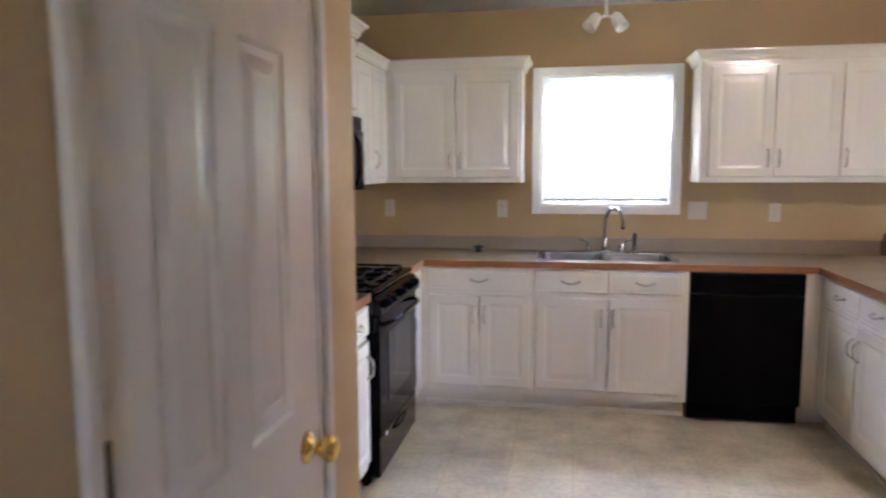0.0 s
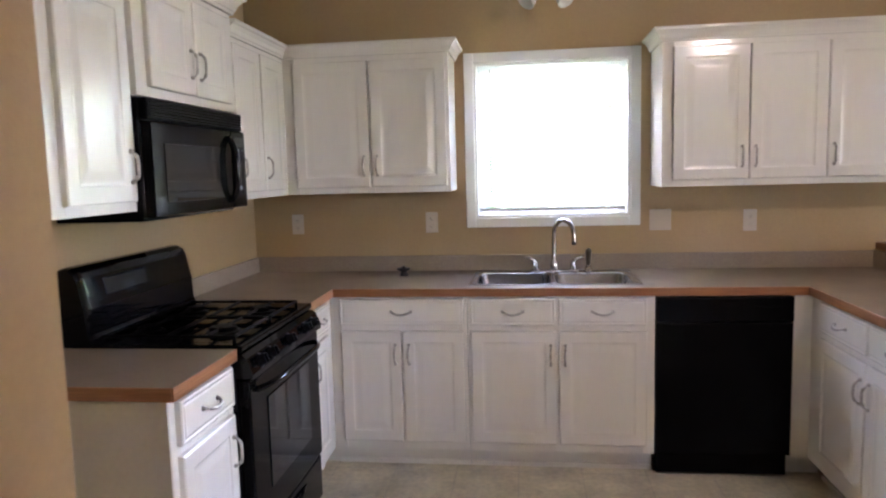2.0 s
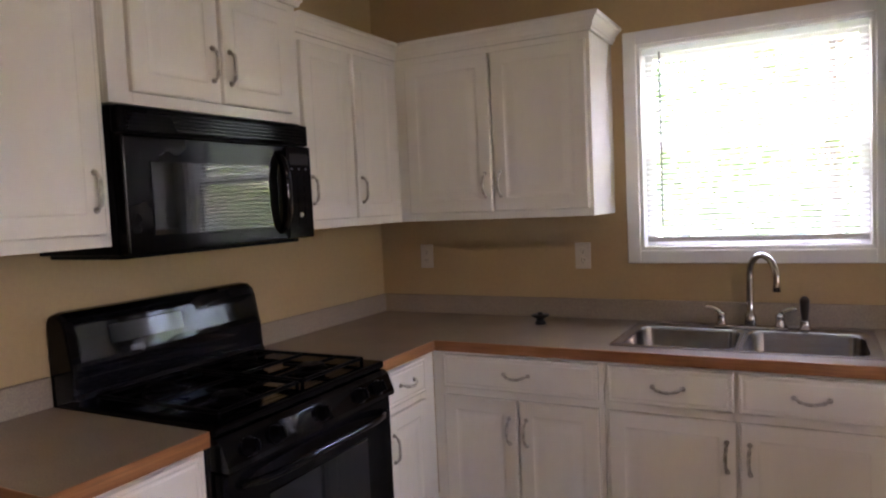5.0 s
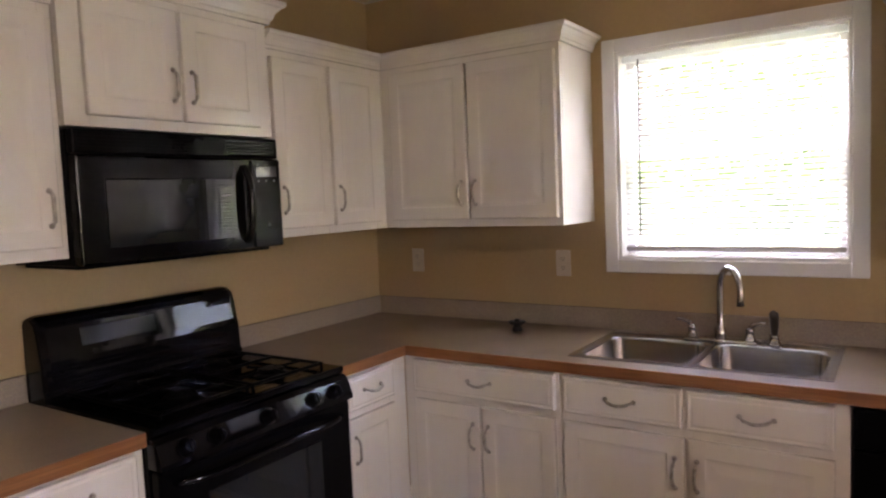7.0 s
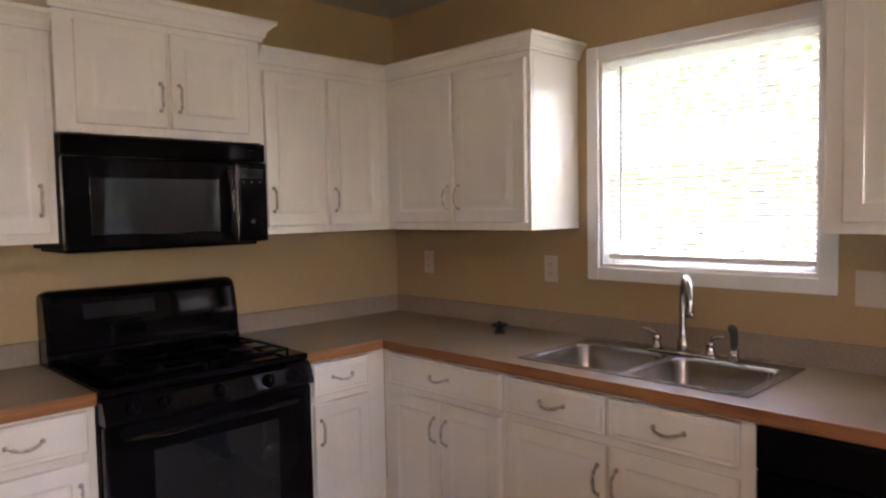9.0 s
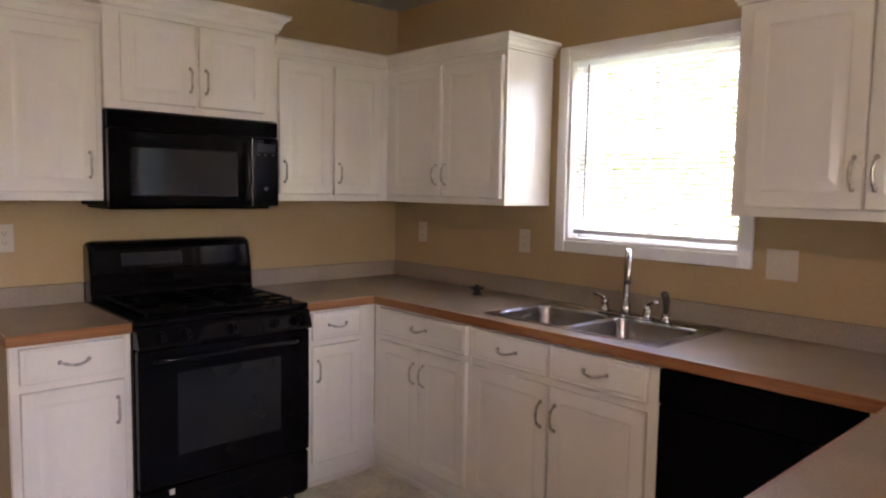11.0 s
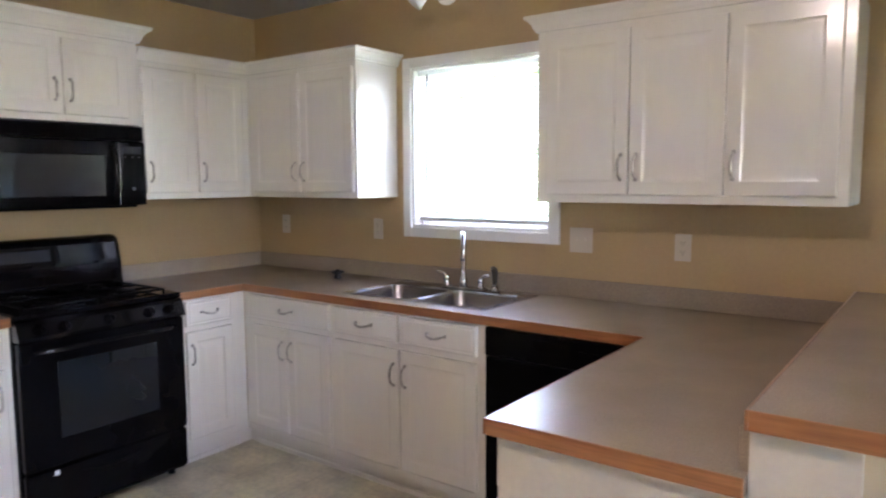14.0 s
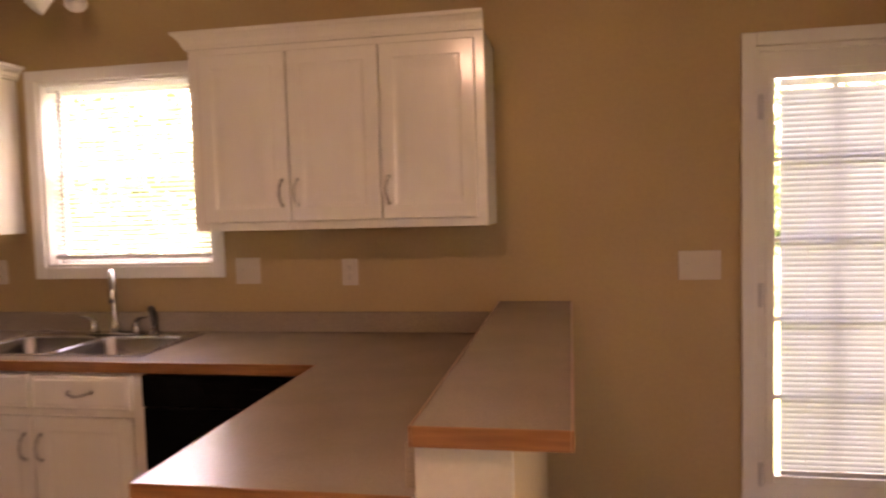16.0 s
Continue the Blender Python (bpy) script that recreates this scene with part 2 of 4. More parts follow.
def panel_front(bm, x0, x1, z0, z1, back, thick, rings):
    """A slab that faces -y with a moulded front: rings of (inset, height below the front)."""
    front = back - thick

    def loop(inset, y):
        return [bm.verts.new(p) for p in ((x0 + inset, y, z0 + inset), (x1 - inset, y, z0 + inset), (x1 - inset, y, z1 - inset), (x0 + inset, y, z1 - inset))]

    loops = [loop(0, back), loop(0, front + 0.004), loop(0.004, front)] + [loop(i, front + d) for i, d in rings]
    for a, b in zip(loops, loops[1:]):
        for k in range(4):
            bm.faces.new((a[k], a[(k + 1) % 4], b[(k + 1) % 4], b[k]))
    bm.faces.new(loops[0])
    bm.faces.new(loops[-1])
    return bm


def grid_slab(xs, ys, gone, z0, z1):
    """One connected slab over a grid of cells, less the cells that are gone."""
    bm = bmesh.new()
    kept = [(i, k) for i in range(len(xs) - 1) for k in range(len(ys) - 1) if (i, k) not in gone]
    at = {}

    def v(i, k, z):
        if (i, k, z) not in at:
            at[i, k, z] = bm.verts.new((xs[i], ys[k], z))
        return at[i, k, z]

    for i, k in kept:
        for z in (z0, z1):
            bm.faces.new((v(i, k, z), v(i + 1, k, z), v(i + 1, k + 1, z), v(i, k + 1, z)))
        for (di, dk), (p, q) in (((-1, 0), ((0, 0), (0, 1))), ((1, 0), ((1, 0), (1, 1))), ((0, -1), ((0, 0), (1, 0))), ((0, 1), ((0, 1), (1, 1)))):
            if (i + di, k + dk) not in kept:
                a, b = (i + p[0], k + p[1]), (i + q[0], k + q[1])
                bm.faces.new((v(*a, z0), v(*b, z0), v(*b, z1), v(*a, z1)))
    return bm


def extrude_profile(bm, profile, start, end, out, up=(0, 0, 1)):
    """A moulding from start to end; profile rows of (distance outwards, height)."""
    start, end, out, up = (Vector(v) for v in (start, end, out, up))
    a = [bm.verts.new(start + out * o + up * h) for o, h in profile]
    b = [bm.verts.new(end + out * o + up * h) for o, h in profile]
    n = len(profile)
    for k in range(n):
        bm.faces.new((a[k], a[(k + 1) % n], b[(k + 1) % n], b[k]))
    bm.faces.new(a)
    bm.faces.new(b)
    return bm


RAISED = [(0.052, 0.0), (0.056, 0.0025), (0.063, 0.0038), (0.070, 0.0038), (0.096, 0.0012), (0.100, 0.001)]


def pull(parent, x, z, y, upright, label="antique nickel bow pull"):
    """A bow pull on a front that lies at y and faces -y: scrolled feet and a bellied grip."""
    bm = bmesh.new()
    half, steps = 0.048, 12
    pts, radii = [], []
    for i in range(steps + 1):
        s = -1 + 2 * i / steps
        out = 0.004 + 0.022 * (1 - s ** 4)
        droop = -0.012 * math.cos(s * math.pi / 2) + 0.004
        pts.append((x + (0.0 if upright else s * half) + (0.4 * droop if upright else 0), y - out, z + (s * half if upright else droop)))
        radii.append(0.0036 + 0.0022 * math.cos(s * math.pi / 2) + (0.0018 if i in (2, steps - 2) else 0))
    tube(bm, pts, radii, 8)
    for s in (-1, 1):
        foot = (x + (0 if upright else s * half), y, z + (s * half if upright else 0.003))
        lathe(bm, [(0.0085, 0.0), (0.0085, 0.002), (0.005, 0.005), (0.0055, 0.009), (0.003, 0.012)], foot, (0, -1, 0), 10)
    return smooth(part("pull", bm, PULL, parent, label))


def cabinet_door(parent, x0, x1, z0, z1, back, handle=None, name="door"):
    ob = part(name, panel_front(bmesh.new(), x0, x1, z0, z1, back, 0.02, RAISED), WHITE, parent)
    if handle:
        pull(ob, handle[0], handle[1], back - 0.02, True)
    return ob


def drawer_front(parent, x0, x1, z0, z1, back, pulled=True):
    ob = part("drawer_front", panel_front(bmesh.new(), x0, x1, z0, z1, back, 0.02, [(0.008, 0.0), (0.011, 0.002), (0.016, 0.002), (0.020, 0.0)]), WHITE, parent)
    if pulled:
        pull(ob, (x0 + x1) / 2, (z0 + z1) / 2, back - 0.02, False)
    return ob


def face_frame(parent, x0, x1, z0, z1, back, stiles, rails):
    """A frame 20 mm thick that faces -y; stiles rows of (x0, x1), rails rows of (z0, z1)."""
    bm = bmesh.new()
    for a, b in stiles:
        box(bm, a, b, back - 0.02, back, z0, z1, 0.0015, 1)
    for a, b in rails:
        for (_, s0), (s1, _) in zip(stiles, stiles[1:]):
            box(bm, s0, s1, back - 0.0195, back, a, b)
    return part("face_frame", bm, WHITE, parent)


CROWN = [(0.0, 0.0), (0.010, 0.0), (0.012, 0.010), (0.017, 0.014), (0.022, 0.030), (0.036, 0.046), (0.044, 0.050), (0.047, 0.056), (0.047, 0.064), (0.0, 0.064)]


def crown(parent, x0, x1, depth, z, left=True, right=True, scale=1.0, back=0.0, deep_left=None):
    """Crown moulding round the top of a wall cabinet, mitred at the free corners."""
    bm = bmesh.new()
    loops = []
    prof = [(o * scale, h * scale) for o, h in CROWN]
    if left:
        loops.append([(x0 - o, back, z + h) for o, h in prof])
    loops.append([(x0 - (o if left else 0), -depth - o, z + h) for o, h in prof])
    loops.append([(x1 + (o if right else 0), -depth - o, z + h) for o, h in prof])
    if right:
        loops.append([(x1 + o, back, z + h) for o, h in prof])
    rings = [[bm.verts.new(p) for p in lp] for lp in loops]
    for a, b in zip(rings, rings[1:]):
        for k in range(len(prof)):
            bm.faces.new((a[k], a[(k + 1) % len(prof)], b[(k + 1) % len(prof)], b[k]))
    bm.faces.new(rings[0])
    bm.faces.new(rings[-1])
    return part("crown_moulding", bm, WHITE, parent)


def wall_cabinet(m, width, z0, z1, doors, label, depth=0.325, crown_sides=(True, True), crown_scale=1.0, stile=0.04, handle_low=True, group="wall cabinets"):
    """A wall cabinet whose back is on y = 0 and whose left end is x = 0; doors rows of (x0, x1, handle side)."""
    ob = thing("wall_cabinet", m, label, "cabinet", group)
    part("body", boxed(0, width, -depth + 0.02, -0.002, z0, z1, 0.001, 1), WHITE, ob)
    stiles = [(0, max(stile * 0.5, doors[0][0] + 0.012))]
    for a, b in zip(doors, doors[1:]):
        stiles.append((a[1] - 0.012, b[0] + 0.012))
    stiles.append((doors[-1][1] - 0.012, width))
    face_frame(ob, 0, width, z0, z1, -depth + 0.02, stiles, [(z0, z0 + 0.045), (z1 - 0.05, z1)])
    for a, b, side in doors:
        hx = a + 0.028 if side == "left" else b - 0.028
        cabinet_door(ob, a, b, z0 + 0.032, z1 - 0.028, -depth - 0.001, (hx, z0 + 0.032 + 0.11))
    crown(ob, 0, width, depth, z1, *crown_sides, crown_scale, -0.002)
    return ob


def base_cabinet(m, width, doors, drawers, label, depth=0.61, toe=True, end_left=False, end_right=False, group="base cabinets", top=0.874):
    """A base cabinet whose back is on y = 0 and whose left end is x = 0, with toe kick, drawers above and doors below."""
    ob = thing("base_cabinet", m, label, "cabinet", group)
    bm = box(bmesh.new(), 0.0, width, -depth + 0.02, -0.004, 0.105, top, 0.001, 1)
    if top < 0.87:
        for x0, x1, y0, y1 in ((0.0, 0.012, -depth + 0.02, -0.004), (width - 0.012, width, -depth + 0.02, -0.004), (0.012, width - 0.012, -depth + 0.02, -depth + 0.036)):
            box(bm, x0, x1, y0, y1, top, 0.874)
    part("body", bm, WHITE, ob)
    part("toe_kick", boxed(0.0, width, -depth + 0.075, -depth + 0.09, 0.0, 0.104), WHITE, ob)
    part("shoe_moulding", boxed(0.0, width, -depth + 0.062, -depth + 0.0745, 0.0, 0.024, 0.004, 2), WHITE, ob)
    stiles = [(0, doors[0][0] + 0.012)]
    for a, b in zip(doors, doors[1:]):
        stiles.append((a[1] - 0.01, b[0] + 0.01))
    stiles.append((doors[-1][1] - 0.012, width))
    face_frame(ob, 0, width, 0.105, 0.874, -depth + 0.02, stiles, [(0.105, 0.165), (0.695, 0.745), (0.855, 0.874)])
    for a, b, side in doors:
        hx = a + 0.028 if side == "left" else b - 0.028
        cabinet_door(ob, a, b, 0.150, 0.705, -depth - 0.001, (hx, 0.705 - 0.115))
    for a, b in drawers:
        drawer_front(ob, a, b, 0.735, 0.862, -depth - 0.001)
    if end_left:
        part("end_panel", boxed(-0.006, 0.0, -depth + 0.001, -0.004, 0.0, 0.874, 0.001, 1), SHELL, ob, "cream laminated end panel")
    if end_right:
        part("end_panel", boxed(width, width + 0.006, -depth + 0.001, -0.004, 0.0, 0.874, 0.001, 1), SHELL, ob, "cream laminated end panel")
    return ob


# ---- structure ----
CEILING_Z = 2.49
structure("floor", boxed(-0.12, 6.3, -6.3, 0.14, -0.12, 0.0), FLOOR, "mottled beige sheet vinyl floor")
structure("ceiling", boxed(-0.12, 6.3, -6.3, 0.14, CEILING_Z, CEILING_Z + 0.3), CEIL, "grey-white textured ceiling")

WX0, WX1, WZ0, WZ1 = 1.298, 2.139, 1.209, 2.056
DX0, DX1, DZ1 = 4.400, 5.230, 2.012
bm = bmesh.new()
for x0, x1, z0, z1 in ((-0.12, WX0, 0, CEILING_Z), (WX0, WX1, 0, WZ0), (WX0, WX1, WZ1, CEILING_Z), (WX1, DX0, 0, CEILING_Z), (DX0, DX1, DZ1, CEILING_Z), (DX1, 6.3, 0, CEILING_Z)):
    box(bm, x0, x1, 0.0, 0.14, z0, z1)
structure("wall_north", bm, WALL, "tan painted wall with a window and a glazed door")
structure("wall_west", boxed(-0.12, 0.0, -3.2, 0.0, 0, CEILING_Z), WALL, "tan painted wall behind the range")
structure("wall_nook", boxed(0.0, 0.978, -3.2, -3.077, 0, CEILING_Z), WALL, "tan painted side wall of the refrigerator space")
PY0, PY1, PZ = -4.045, -3.325, 2.03
bm = bmesh.new()
for y0, y1, z0, z1 in ((-6.3, PY0, 0, CEILING_Z), (PY0, PY1, PZ, CEILING_Z), (PY1, -3.2, 0, CEILING_Z)):
    box(bm, 0.86, 0.978, y0, y1, z0, z1)
structure("wall_hall", bm, WALL, "tan painted wall with a closet door")
bm = boxed(0.1, 0.86, -4.2, -4.1, 0, CEILING_Z)
box(bm, 0.0, 0.1, -4.2, -3.2, 0, CEILING_Z)
structure("wall_closet", bm, WALL)
bm = bmesh.new()
for x0, x1, z0, z1 in ((0.978, 1.45, 0, CEILING_Z), (1.91, 6.3, 0, CEILING_Z), (1.45, 1.91, 0, 1.3), (1.45, 1.91, 2.0, CEILING_Z)):
    box(bm, x0, x1, -6.3, -6.2, z0, z1)
structure("wall_south", bm, WALL, "tan painted wall with an added, unseen hall window")
# unseen wall, added to keep lamp and east light off the closet door
structure("wall_hall_light_block", boxed(2.25, 2.36, -6.2, -3.03, 0, CEILING_Z), WALL)
bm = bmesh.new()
for y0, y1, z0, z1 in ((-6.2, -4.3, 0, CEILING_Z), (-2.5, 0.0, 0, CEILING_Z), (-4.3, -2.5, 0, 0.9), (-4.3, -2.5, 2.1, CEILING_Z)):
    box(bm, 6.2, 6.3, y0, y1, z0, z1)
structure("wall_east", bm, WALL, "tan painted wall with an added, unseen dining window")

BASE = [(0, 0), (0.012, 0), (0.012, 0.062), (0.008, 0.074), (0.003, 0.082), (0, 0.082)]
for name, a, b, out in (("baseboard_nook", (0.0, -3.077, 0), (0.0, -2.19, 0), (1, 0, 0)), ("baseboard_nook_side", (0.978, -3.077, 0), (0.012, -3.077, 0), (0, 1, 0)),
                        ("baseboard_hall", (0.978, -3.28, 0), (0.978, -3.077, 0), (1, 0, 0)), ("baseboard_hall_south", (0.978, -6.2, 0), (0.978, -4.075, 0), (1, 0, 0)),
                        ("baseboard_north", (3.595, 0, 0), (4.345, 0, 0), (0, -1, 0)), ("baseboard_north_east", (5.285, 0, 0), (6.2, 0, 0), (0, -1, 0)),
                        ("baseboard_east", (6.2, 0, 0), (6.2, -6.2, 0), (-1, 0, 0)), ("baseboard_south", (2.36, -6.2, 0), (6.188, -6.2, 0), (0, 1, 0))):
    structure(name, extrude_profile(bmesh.new(), BASE, a, b, out), TRIM, "white painted baseboard")


def casing(parent, x0, x1, z0, z1, width, y, sill, paint=TRIM):
    """Flat casing with eased edges round an opening in a wall that faces -y; four sides when sill is true."""
    t = 0.018
    pieces = [("casing", x0 - width, x0, z0 - (width if sill else 0), z1 + width), ("casing", x1, x1 + width, z0 - (width if sill else 0), z1 + width), ("casing", x0, x1, z1, z1 + width)]
    if sill:
        pieces.append(("casing", x0, x1, z0 - width, z0))
    for n, a, b, c, d in pieces:
        part(n, boxed(a, b, y - t, y - 0.001, c, d, 0.004, 2), paint, parent)


# kitchen window over the sink
win = thing("window_1", pose(0, 0, 0), "white vinyl sash window with lowered mini blind", "window", "", "structure")
casing(win, WX0, WX1, WZ0, WZ1, 0.054, 0.0, True)
bm = bmesh.new()
for a, b, c, d in ((WX0, WX0 + 0.012, WZ0, WZ1), (WX1 - 0.012, WX1, WZ0, WZ1), (WX0 + 0.012, WX1 - 0.012, WZ1 - 0.012, WZ1), (WX0 + 0.012, WX1 - 0.012, WZ0, WZ0 + 0.012)):
    box(bm, a, b, -0.001, 0.139, c, d)
part("jamb", bm, TRIM, win)
MID = (WZ0 + WZ1) / 2 + 0.005
for name, z0, z1, y in (("lower_sash", WZ0 + 0.012, MID + 0.018, 0.075), ("upper_sash", MID - 0.018, WZ1 - 0.012, 0.105)):
    bm = bmesh.new()
    a, b, w = WX0 + 0.012, WX1 - 0.012, 0.034
    for p in ((a, a + w, z0, z1), (b - w, b, z0, z1), (a + w, b - w, z0, z0 + w), (a + w, b - w, z1 - w, z1)):
        box(bm, p[0], p[1], y, y + 0.028, p[2], p[3], 0.002, 1)
    sash = part(name, bm, VINYL, win)
    pane = part("pane", boxed(a + w - 0.004, b - w + 0.004, y + 0.012, y + 0.016, z0 + w - 0.004, z1 - w + 0.004), PANE, sash)
    pane.visible_shadow = False


def slat_mesh(length, width, name, material):
    """A shallow curved slat along x."""
    bm = bmesh.new()
    rows = []
    for i in range(5):
        s = -0.5 + i / 4
        rows.append([bm.verts.new((x, s * width, 0.0022 * (1 - 4 * s * s))) for x in (-length / 2, length / 2)])
    for a, b in zip(rows, rows[1:]):
        bm.faces.new((a[0], a[1], b[1], b[0]))
    me = bpy.data.meshes.new(name)
    bm.to_mesh(me)
    bm.free()
    me.materials.append(material)
    return me


def mini_blind(x0, x1, z0, z1, y, tilt, label, wand_x=None, step=0.0215, material=SLAT):
    ob = thing("mini_blind", pose((x0 + x1) / 2, y, z0), label, "blind")
    half, h = (x1 - x0) / 2, z1 - z0
    part("headrail", boxed(-half, half, -0.013, 0.013, h - 0.026, h, 0.002, 1), SLAT, ob)
    part("bottom_rail", boxed(-half + 0.003, half - 0.003, -0.012, 0.012, 0.0, 0.021, 0.004, 2), RAIL, ob)
    me = slat_mesh(2 * half - 0.008, 0.0254, "slat", material)
    n = int((h - 0.058) / step)
    for i in range(n):
        s = new("slat", me)
        s.parent = ob
        s.matrix_basis = pose(0, 0, 0.034 + i * step, tilt + random.uniform(-1.5, 1.5), random.uniform(-0.05, 0.05), 0)
    for fx in (-0.7, 0.7):
        for dy in (-0.0125, 0.0125):
            part("ladder_cord", tube(bmesh.new(), [(fx * half, dy, 0.01), (fx * half, dy, h - 0.02)], 0.0007, 4), SLAT, ob)
    if wand_x is not None:
        part("wand", tube(bmesh.new(), [(wand_x, -0.020, h - 0.02), (wand_x + 0.001, -0.024, h * 0.5), (wand_x, -0.024, h - 0.73)], 0.004, 6), GREY, ob, "grey translucent tilt wand")
    return ob


mini_blind(WX0 + 0.016, WX1 - 0.016, WZ0 + 0.032, WZ1 - 0.013, 0.042, 31, "white lowered mini blind with half-open slats in the kitchen window", wand_x=-0.335)

# glazed exterior door
ext = thing("door_1", pose(0, 0, 0), "white exterior door with a full glass light", "door", "", "structure")
casing(ext, DX0, DX1, 0.0, DZ1, 0.052, 0.0, False)
bm = bmesh.new()
for a, b, c, d in ((DX0, DX0 + 0.018, 0, DZ1), (DX1 - 0.018, DX1, 0, DZ1), (DX0 + 0.018, DX1 - 0.018, DZ1 - 0.018, DZ1)):
    box(bm, a, b, 0.0, 0.139, c, d)
part("jamb", bm, TRIM, ext)
GX0, GX1, GZ0, GZ1 = 4.464, 5.166, 0.345, 1.896
a, b = DX0 + 0.021, DX1 - 0.021
bm = bmesh.new()
for p in ((a, GX0, 0.012, DZ1 - 0.021), (GX1, b, 0.012, DZ1 - 0.021), (GX0, GX1, 0.012, GZ0), (GX0, GX1, GZ1, DZ1 - 0.021)):
    box(bm, p[0], p[1], 0.006, 0.050, p[2], p[3])
leaf = part("door_leaf", bm, TRIM, ext)
bm = bmesh.new()
for p in ((GX0 - 0.026, GX0 + 0.006, GZ0 - 0.026, GZ1 + 0.026), (GX1 - 0.006, GX1 + 0.026, GZ0 - 0.026, GZ1 + 0.026), (GX0 + 0.006, GX1 - 0.006, GZ0 - 0.026, GZ0 + 0.006), (GX0 + 0.006, GX1 - 0.006, GZ1 - 0.006, GZ1 + 0.026)):
    box(bm, p[0], p[1], -0.004, 0.006, p[2], p[3], 0.003, 2)
part("light_frame", bm, TRIM, leaf)
pane = part("pane", boxed(GX0, GX1, 0.0365, 0.0395, GZ0, GZ1), PANE, leaf)
pane.visible_shadow = False
bm = bmesh.new()
for i in range(1, 5):
    z = GZ0 + (GZ1 - GZ0) * i / 5
    box(bm, GX0, GX1, 0.040, 0.048, z - 0.010, z + 0.010)
for i in range(1, 3):
    x = GX0 + (GX1 - GX0) * i / 3
    for k in range(5):
        z0, z1 = GZ0 + (GZ1 - GZ0) * k / 5, GZ0 + (GZ1 - GZ0) * (k + 1) / 5
        box(bm, x - 0.010, x + 0.010, 0.040, 0.048, z0 + (0.010 if k else 0), z1 - (0.010 if k < 4 else 0))
part("muntins", bm, VINYL, leaf)
for z in (0.357, 1.065, 1.785):
    hb = bmesh.new()
    box(hb, a - 0.012, a + 0.010, -0.002, 0.004, z - 0.045, z + 0.045)
    tube(hb, [(a - 0.001, -0.006, z - 0.048), (a - 0.001, -0.006, z + 0.048)], 0.006, 8)
    part("hinge", hb, RAIL, ext, "pale painted hinge")
hb = bmesh.new()
lathe(hb, [(0.03, 0), (0.03, 0.006), (0.012, 0.012), (0.012, 0.03), (0.026, 0.04), (0.028, 0.055), (0.018, 0.064)], (b - 0.06, 0.006, 0.95), (0, -1, 0))
smooth(part("door_knob", hb, BRASS, leaf, "brass door knob"))
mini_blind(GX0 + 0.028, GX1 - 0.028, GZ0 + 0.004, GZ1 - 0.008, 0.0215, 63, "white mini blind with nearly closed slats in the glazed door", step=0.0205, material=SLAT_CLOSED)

# unseen window at the end of the hall, added as a light source
south = thing("window_2", pose(0, 0, 0), "unseen white vinyl window, added to light the hall", "window", "", "structure")
bm = bmesh.new()
for p in ((1.45, 1.49, 1.3, 2.0), (1.87, 1.91, 1.3, 2.0), (1.49, 1.87, 1.63, 1.67), (1.49, 1.87, 1.3, 1.34), (1.49, 1.87, 1.96, 2.0)):
    box(bm, p[0], p[1], -6.29, -6.24, p[2], p[3], 0.003, 1)
part("window_frame", bm, VINYL, south)
for z0, z1 in ((1.34, 1.63), (1.67, 1.96)):
    pane = part("pane", boxed(1.49, 1.87, -6.268, -6.264, z0, z1), PANE, south)
    pane.visible_shadow = False

# assumed window in the east wall, out of view, added to light the kitchen
dining = thing("window_3", pose(0, 0, 0), "unseen white vinyl window, added to light from the east", "window", "", "structure")
bm = bmesh.new()
for p in ((-4.3, -4.26, 0.9, 2.1), (-2.54, -2.5, 0.9, 2.1), (-3.42, -3.38, 0.94, 2.06), (-4.26, -2.54, 0.9, 0.94), (-4.26, -2.54, 2.06, 2.1)):
    box(bm, 6.24, 6.29, p[0], p[1], p[2], p[3], 0.003, 1)
part("window_frame", bm, VINYL, dining)
for y0, y1 in ((-4.26, -3.42), (-3.38, -2.54)):
    pane = part("pane", boxed(6.264, 6.268, y0, y1, 0.94, 2.06), PANE, dining)
    pane.visible_shadow = False

# closet door beside the camera's start, shut
clo = thing("door_2", pose(0.978, PY0, 0, 0, 0, 90), "white six-panel closet door, closed, with brass knob", "door", "", "structure")
W = PY1 - PY0
casing(clo, 0.0, W, 0.0, PZ, 0.024, 0.0, False, DOOR_WARM_LIT)
bm = bmesh.new()
for p in ((0, 0.016, 0, PZ), (W - 0.016, W, 0, PZ), (0.016, W - 0.016, PZ - 0.016, PZ)):
    box(bm, p[0], p[1], 0.0, 0.115, p[2], p[3])
part("jamb", bm, DOOR_WARM_LIT, clo)
SIX = [(0.0, 0.0), (0.008, 0.006), (0.016, 0.007), (0.022, 0.007), (0.045, 0.002), (0.05, 0.001)]


